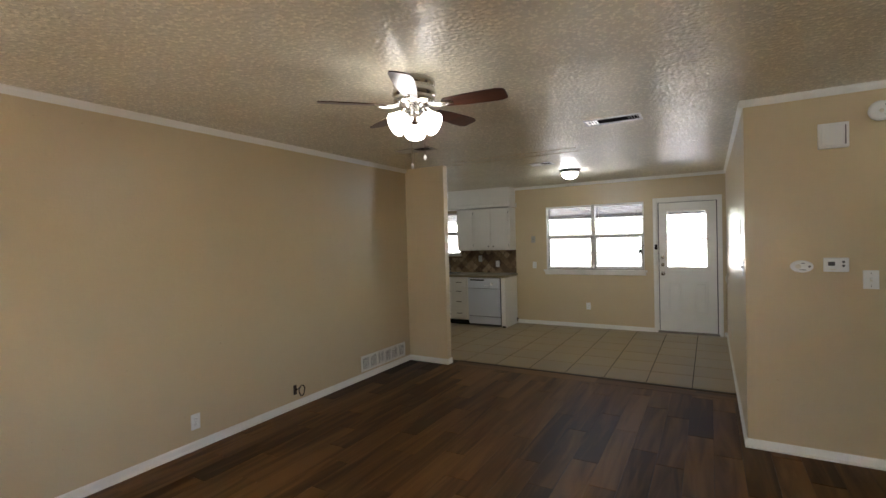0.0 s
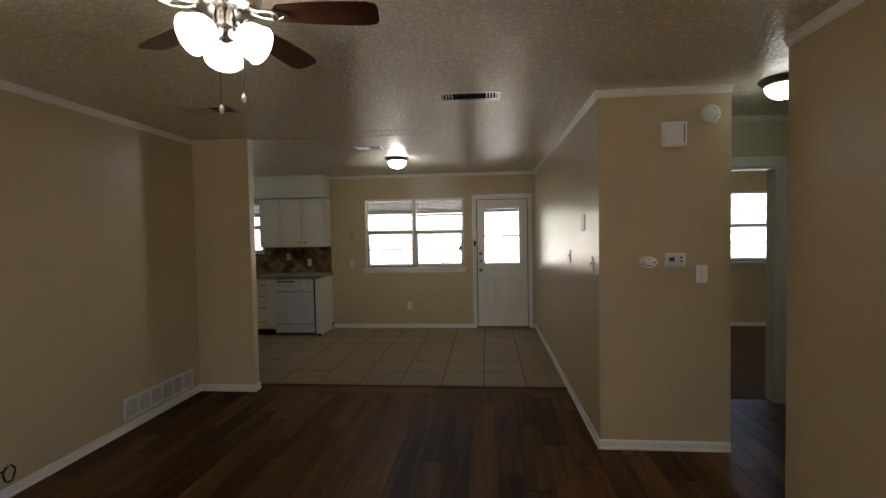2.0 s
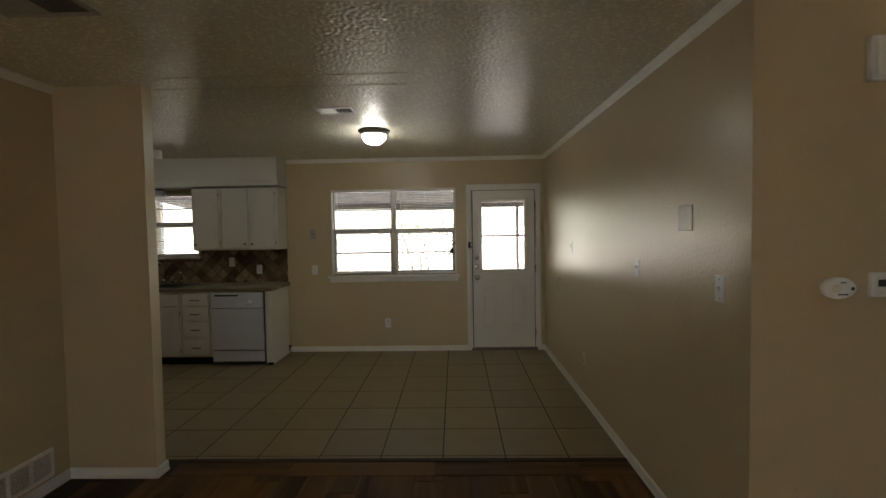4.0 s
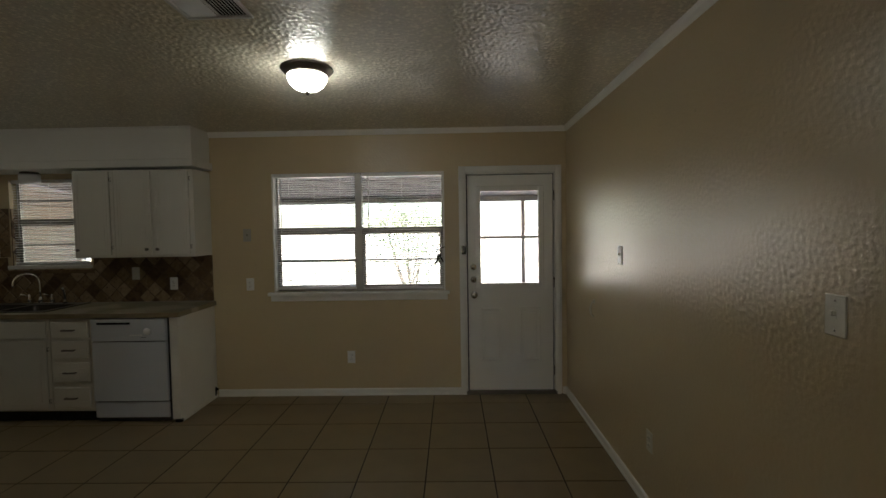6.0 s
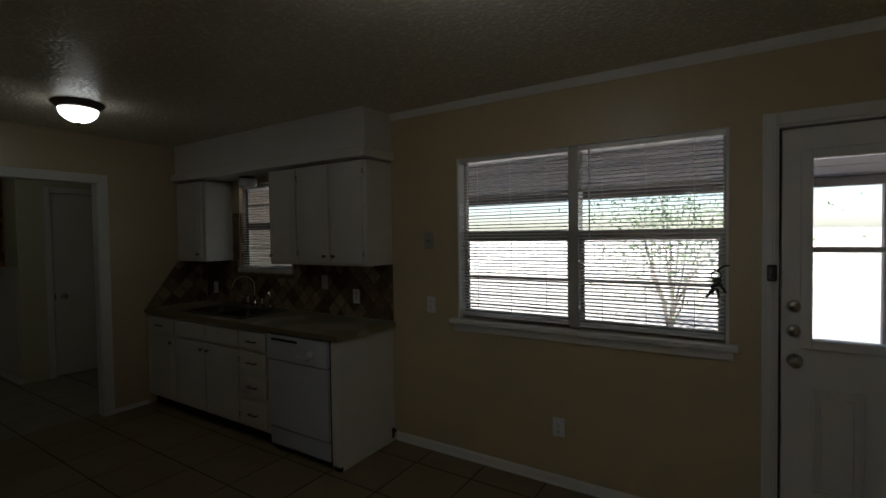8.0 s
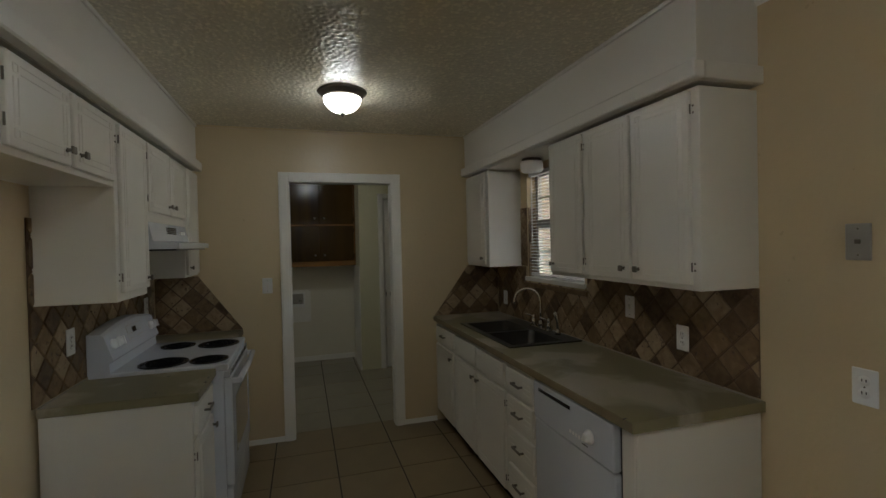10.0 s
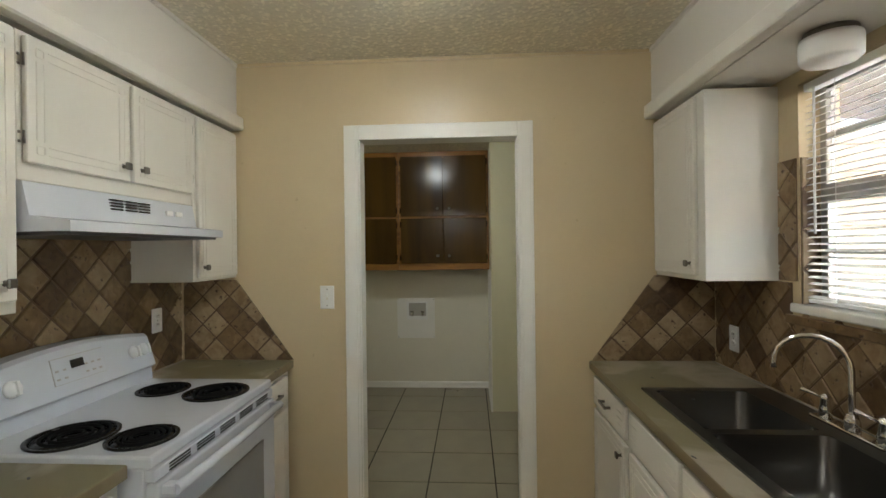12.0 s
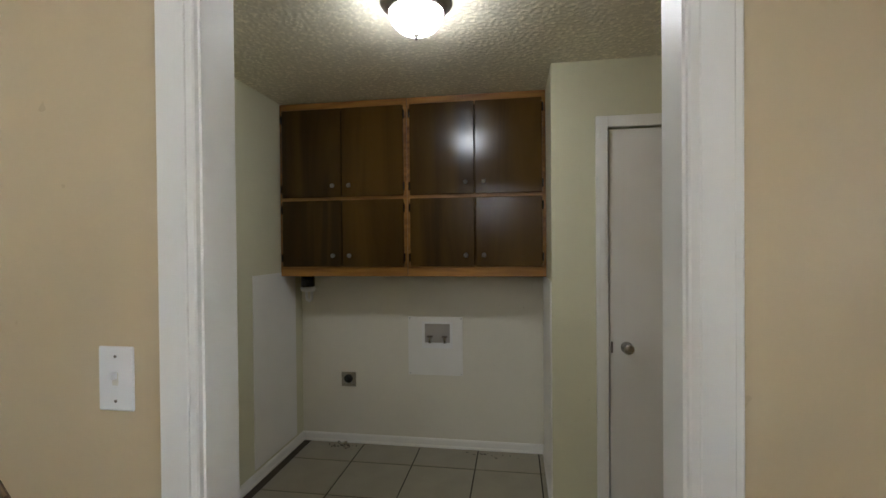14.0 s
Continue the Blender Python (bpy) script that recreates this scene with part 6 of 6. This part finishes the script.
tube(bm, [(-8.04, 5.47, 0.010), (-7.99, 5.49, 0.012)], 0.008, 8)
single("gas_stub", bm, STEEL, "short bent metal pipe stub on the laundry floor", "pipe")
single("pipe_end", box(solid(-3.02, -2.985, 7.935, 7.965, 0.02, 0.10, 0.004), -2.985, -2.965, 7.94, 7.96, 0.07, 0.09, 0.003), BLACK, "small black pipe end by the cabinet panel", "pipe")

# ---- splashback tiles: diamonds clipped to their field ----
def clip(poly, edge):
    (ax, ay), (bx, by) = edge
    out = []
    for i, p in enumerate(poly):
        q = poly[(i + 1) % len(poly)]
        sp = (bx - ax) * (p[1] - ay) - (by - ay) * (p[0] - ax)
        sq = (bx - ax) * (q[1] - ay) - (by - ay) * (q[0] - ax)
        if sp >= 0:
            out.append(p)
        if sp * sq < 0:
            k = sp / (sp - sq)
            out.append((p[0] + (q[0] - p[0]) * k, p[1] + (q[1] - p[1]) * k))
    return out


def area(poly):
    return 0.5 * sum(p[0] * q[1] - q[0] * p[1] for p, q in zip(poly, poly[1:] + poly[:1]))


def splashback(name, field, m, label, hole=None, pitch=0.148, phase=(0.0, 0.0)):
    """field: convex polygon (counter-clockwise) in the wall's own x, y; m carries it to the wall."""
    bm = bmesh.new()
    if hole:
        (xa, za), (xb, zb) = field[0], field[2]
        for a, b, c, d in ((xa, hole[0], za, zb), (hole[1], xb, za, zb), (hole[0], hole[1], za, hole[2])):
            prism(bm, [(a, c), (b, c), (b, d), (a, d)], m, 0.004)
    else:
        prism(bm, field, m, 0.004)
    base = structure(name, bm, SGROUT, label)
    h = pitch / 2 - 0.0062
    full = None
    xs, ys = [p[0] for p in field], [p[1] for p in field]
    n0, n1 = int(min(xs) / (pitch / 2)) - 2, int(max(xs) / (pitch / 2)) + 2
    k0, k1 = int(min(ys) / (pitch / 2)) - 2, int(max(ys) / (pitch / 2)) + 2
    for i in range(n0, n1 + 1):
        for k in range(k0, k1 + 1):
            if (i + k) % 2:
                continue
            cx, cy = phase[0] + i * pitch / 2, phase[1] + k * pitch / 2
            poly = [(cx - h, cy), (cx, cy - h), (cx + h, cy), (cx, cy + h)]
            whole = True
            for e in zip(field, field[1:] + field[:1]):
                n = len(poly)
                new_poly = clip(poly, e) if poly else []
                if len(new_poly) != n or (new_poly and abs(area(new_poly) - area(poly)) > 1e-9):
                    whole = False
                poly = new_poly
            if len(poly) < 3 or area(poly) < 2.5e-4:
                continue
            if hole and hole[0] < cx < hole[1] and hole[2] < cy < hole[3]:
                continue
            if whole:
                if full is None:
                    b = bmesh.new()
                    prism(b, [(-h, 0), (0, -h), (h, 0), (0, h)], Matrix(), 0.006, 0.004)
                    full = bpy.data.meshes.new("tile")
                    b.to_mesh(full)
                    b.free()
                    full.materials.append(SPLASH)
                ob = new("tile", full)
                ob.parent = base
                ob.matrix_basis = m @ Matrix.Translation((cx, cy, 0.004 + random.uniform(-.001, .001))) @ pose(0, 0, 0, 0, 0, random.uniform(-1.2, 1.2))
            else:
                b = bmesh.new()
                prism(b, [(x - cx, y - cy) for x, y in poly], Matrix(), 0.006, 0.003)
                me = bpy.data.meshes.new("tile")
                b.to_mesh(me)
                b.free()
                me.materials.append(SPLASH)
                ob = new("tile", me)
                ob.parent = base
                ob.matrix_basis = m @ Matrix.Translation((cx, cy, 0.004))
    return base


def field_matrix(axis, at, s):
    m = on_wall(Vector((0, 0, 0)), axis, s)
    m.translation = Vector((at, 0, 0)) if axis == "x" else Vector((0, at, 0))
    return m


# sink wall faces -y: its own x runs along +x
mN = field_matrix("y", N, -1)
splashback("trim_splashback_sink", [(-5.50, 0.92), (-2.995, 0.92), (-2.995, 1.353), (-5.50, 1.353)], mN, "brown tumbled stone splashback laid in diamonds", (-4.96, -4.13, 1.20, 1.5))
splashback("trim_splashback_window", [(-5.026, 1.36), (-4.93, 1.36), (-4.93, 1.82), (-5.026, 1.82)], mN, "stone tiles beside the sink window")
# stove wall faces +y: its own x runs along -x
mS = field_matrix("y", 5.212, 1)
splashback("trim_splashback_stove", [(3.90, 0.92), (5.50, 0.92), (5.50, 1.70), (3.90, 1.70)], mS, "brown tumbled stone splashback behind the stove")
# doorway wall faces +x: its own x runs along +y
mW = field_matrix("x", -5.52, 1)
splashback("trim_splashback_corner_1", [(7.375, 0.92), (7.98, 0.92), (7.98, 1.352), (7.69, 1.352)], mW, "stone splashback cut off at a slant")
splashback("trim_splashback_corner_2", [(5.225, 0.92), (5.82, 0.92), (5.515, 1.345), (5.225, 1.345)], mW, "stone splashback cut off at a slant")
# stone lining in the sink window's side reveal
splashback("trim_splashback_reveal", [(7.99, 1.27), (8.055, 1.27), (8.055, 1.82), (7.99, 1.82)], field_matrix("x", -4.92, 1), "stone tiles in the window reveal")
structure("trim_splashback_cap", solid(-4.98, -4.12, 7.967, N, 1.200, 1.233, 0.003), SPLASH, "stone strip under the sink window")

# ---- floor tiles ----
P, G2 = 0.43, 0.009
tile_floor = structure("floor_tiles", solid(-8.1, 0.333, 5.05, 7.985, -0.009, -0.004), GROUT, "tiled kitchen and laundry floor")
shared = {}


def floor_piece(parent, name, x0, x1, y0, y1, material, top=0.0, bev=0.003):
    key = (name, round(x1 - x0, 3), round(y1 - y0, 3), material.name)
    if key not in shared:
        b = bmesh.new()
        w, d = (x1 - x0) / 2, (y1 - y0) / 2
        prism(b, [(-w, -d), (w, -d), (w, d), (-w, d)], Matrix.Translation((0, 0, -0.007)), 0.007, bev)
        me = bpy.data.meshes.new(name)
        b.to_mesh(me)
        b.free()
        me.materials.append(material)
        shared[key] = me
    ob = new(name, shared[key])
    ob.parent = parent
    ob.location = ((x0 + x1) / 2, (y0 + y1) / 2, top)
    return ob


for i in range(-18, 5):
    for k in range(-4, 6):
        x0, x1 = -0.92 + i * P + G2 / 2, -0.92 + (i + 1) * P - G2 / 2
        y0, y1 = 6.045 + k * P + G2 / 2, 6.045 + (k + 1) * P - G2 / 2
        x0, x1, y0, y1 = max(x0, -8.098), min(x1, 0.331), max(y0, 5.145), min(y1, 7.983)
        if x1 - x0 < 0.02 or y1 - y0 < 0.02:
            continue
        if x1 < -5.55 and y1 < 5.2:
            continue
        floor_piece(tile_floor, "tile", x0, x1, y0, y1, TILEL if x1 < -5.50 else TILE, random.uniform(-0.0008, 0.0))
structure("trim_threshold_strip", solid(-2.70, 0.333, 5.098, 5.142, -0.008, 0.004, 0.002), GROUTD, "thin dark strip between planks and tiles")

# ---- plank floor ----
plank_floor = structure("floor_planks", solid(-3.322, 2.17, -2.4, 5.098, -0.0095, -0.0055), GROUTD, "brown wood-look plank floor")
rest = bmesh.new()
pw, pl, gap = 0.172, 0.95, 0.002
col = 0
x = -3.322
while x < 2.17:
    off = (0.0, 0.36, 0.66, 0.18, 0.50, 0.82)[col % 6] * pl
    y = -2.4 - off
    while y < 4.925:
        a, b = max(x, -3.32) + gap / 2, min(x + pw, 2.168) - gap / 2
        c, d = max(y, -2.398) + gap / 2, min(y + pl, 4.925) - gap / 2
        keep = b - a > 0.015 and d - c > 0.02
        if x + pw > 1.15 and d > 2.4:
            c = max(c, 2.4)
        if x + pw > 1.09 and d < 2.4:
            keep = False
        if -0.9 < c - 5.05 and x + pw < -2.71:
            keep = False
        if keep:
            if d > 0.2:
                floor_piece(plank_floor, "plank", a, b, c, d, PLANK, random.uniform(-0.0006, 0.0), 0.0015)
            else:
                box(rest, a, b, c, d, -0.005, 0.0)
        y += pl
    x += pw
    col += 1
for a, b in ((-2.70, -1.92), (-1.92, -0.97), (-0.97, -0.02), (-0.02, 0.331)):
    ob = floor_piece(plank_floor, "plank", -0.085, 0.085, a + 0.001, b - 0.001, PLANK, -0.0003, 0.0015)
    ob.location, ob.rotation_euler = ((a + b) / 2, 5.0115, -0.0003), (0, 0, radians(90))
r = part("plank_rest", rest, PLANK, plank_floor)
r["kind"] = "stuff"
structure("floor_carpet", solid(0.453, 5.2, 4.90, 8.15, -0.0095, 0.004), CARPET, "brown bedroom carpet")
structure("floor_bath", solid(2.20, 3.6, 3.4, 4.82, -0.0095, 0.0), TILE, "dim floor of a dark room")

# ---- faint board joints in the ceiling ----
for yy, xa, xb in ((5.012, -2.75, -1.10), (4.807, -2.60, -1.08)):
    structure("ceiling_joint_1" if yy > 5 else "ceiling_joint_2", solid(xa, xb, yy, yy + 0.007, CZ - 0.0058, CZ + 0.001), TAN, "faint ceiling board joint")


def debris():
    """Crumbs of plaster and lint along the laundry baseboard."""
    rng = random.Random(31)
    bm = bmesh.new()
    for i in range(46):
        y = 5.46 + rng.gauss(0, 0.06) if i < 30 else 6.62 + rng.gauss(0, 0.14)
        r = rng.uniform(0.003, 0.009)
        bmesh.ops.create_icosphere(bm, subdivisions=1, radius=r, matrix=pose(-8.045 + abs(rng.gauss(0, 0.03)), y, r * 0.35, 0, 0, rng.uniform(0, 180)) @ Matrix.Diagonal((1.5, 0.8, 0.5, 1)))
    ob = part("floor_debris", bm, CRUMB)
    tagged(ob, "scattered plaster crumbs and dirt along the laundry baseboard", "debris", "", "stuff")


CRUMB = mat("dirty crumbs", (0.12, 0.10, 0.08), 0.9, 0, 0.6, 60, 200, 0.3)
debris()
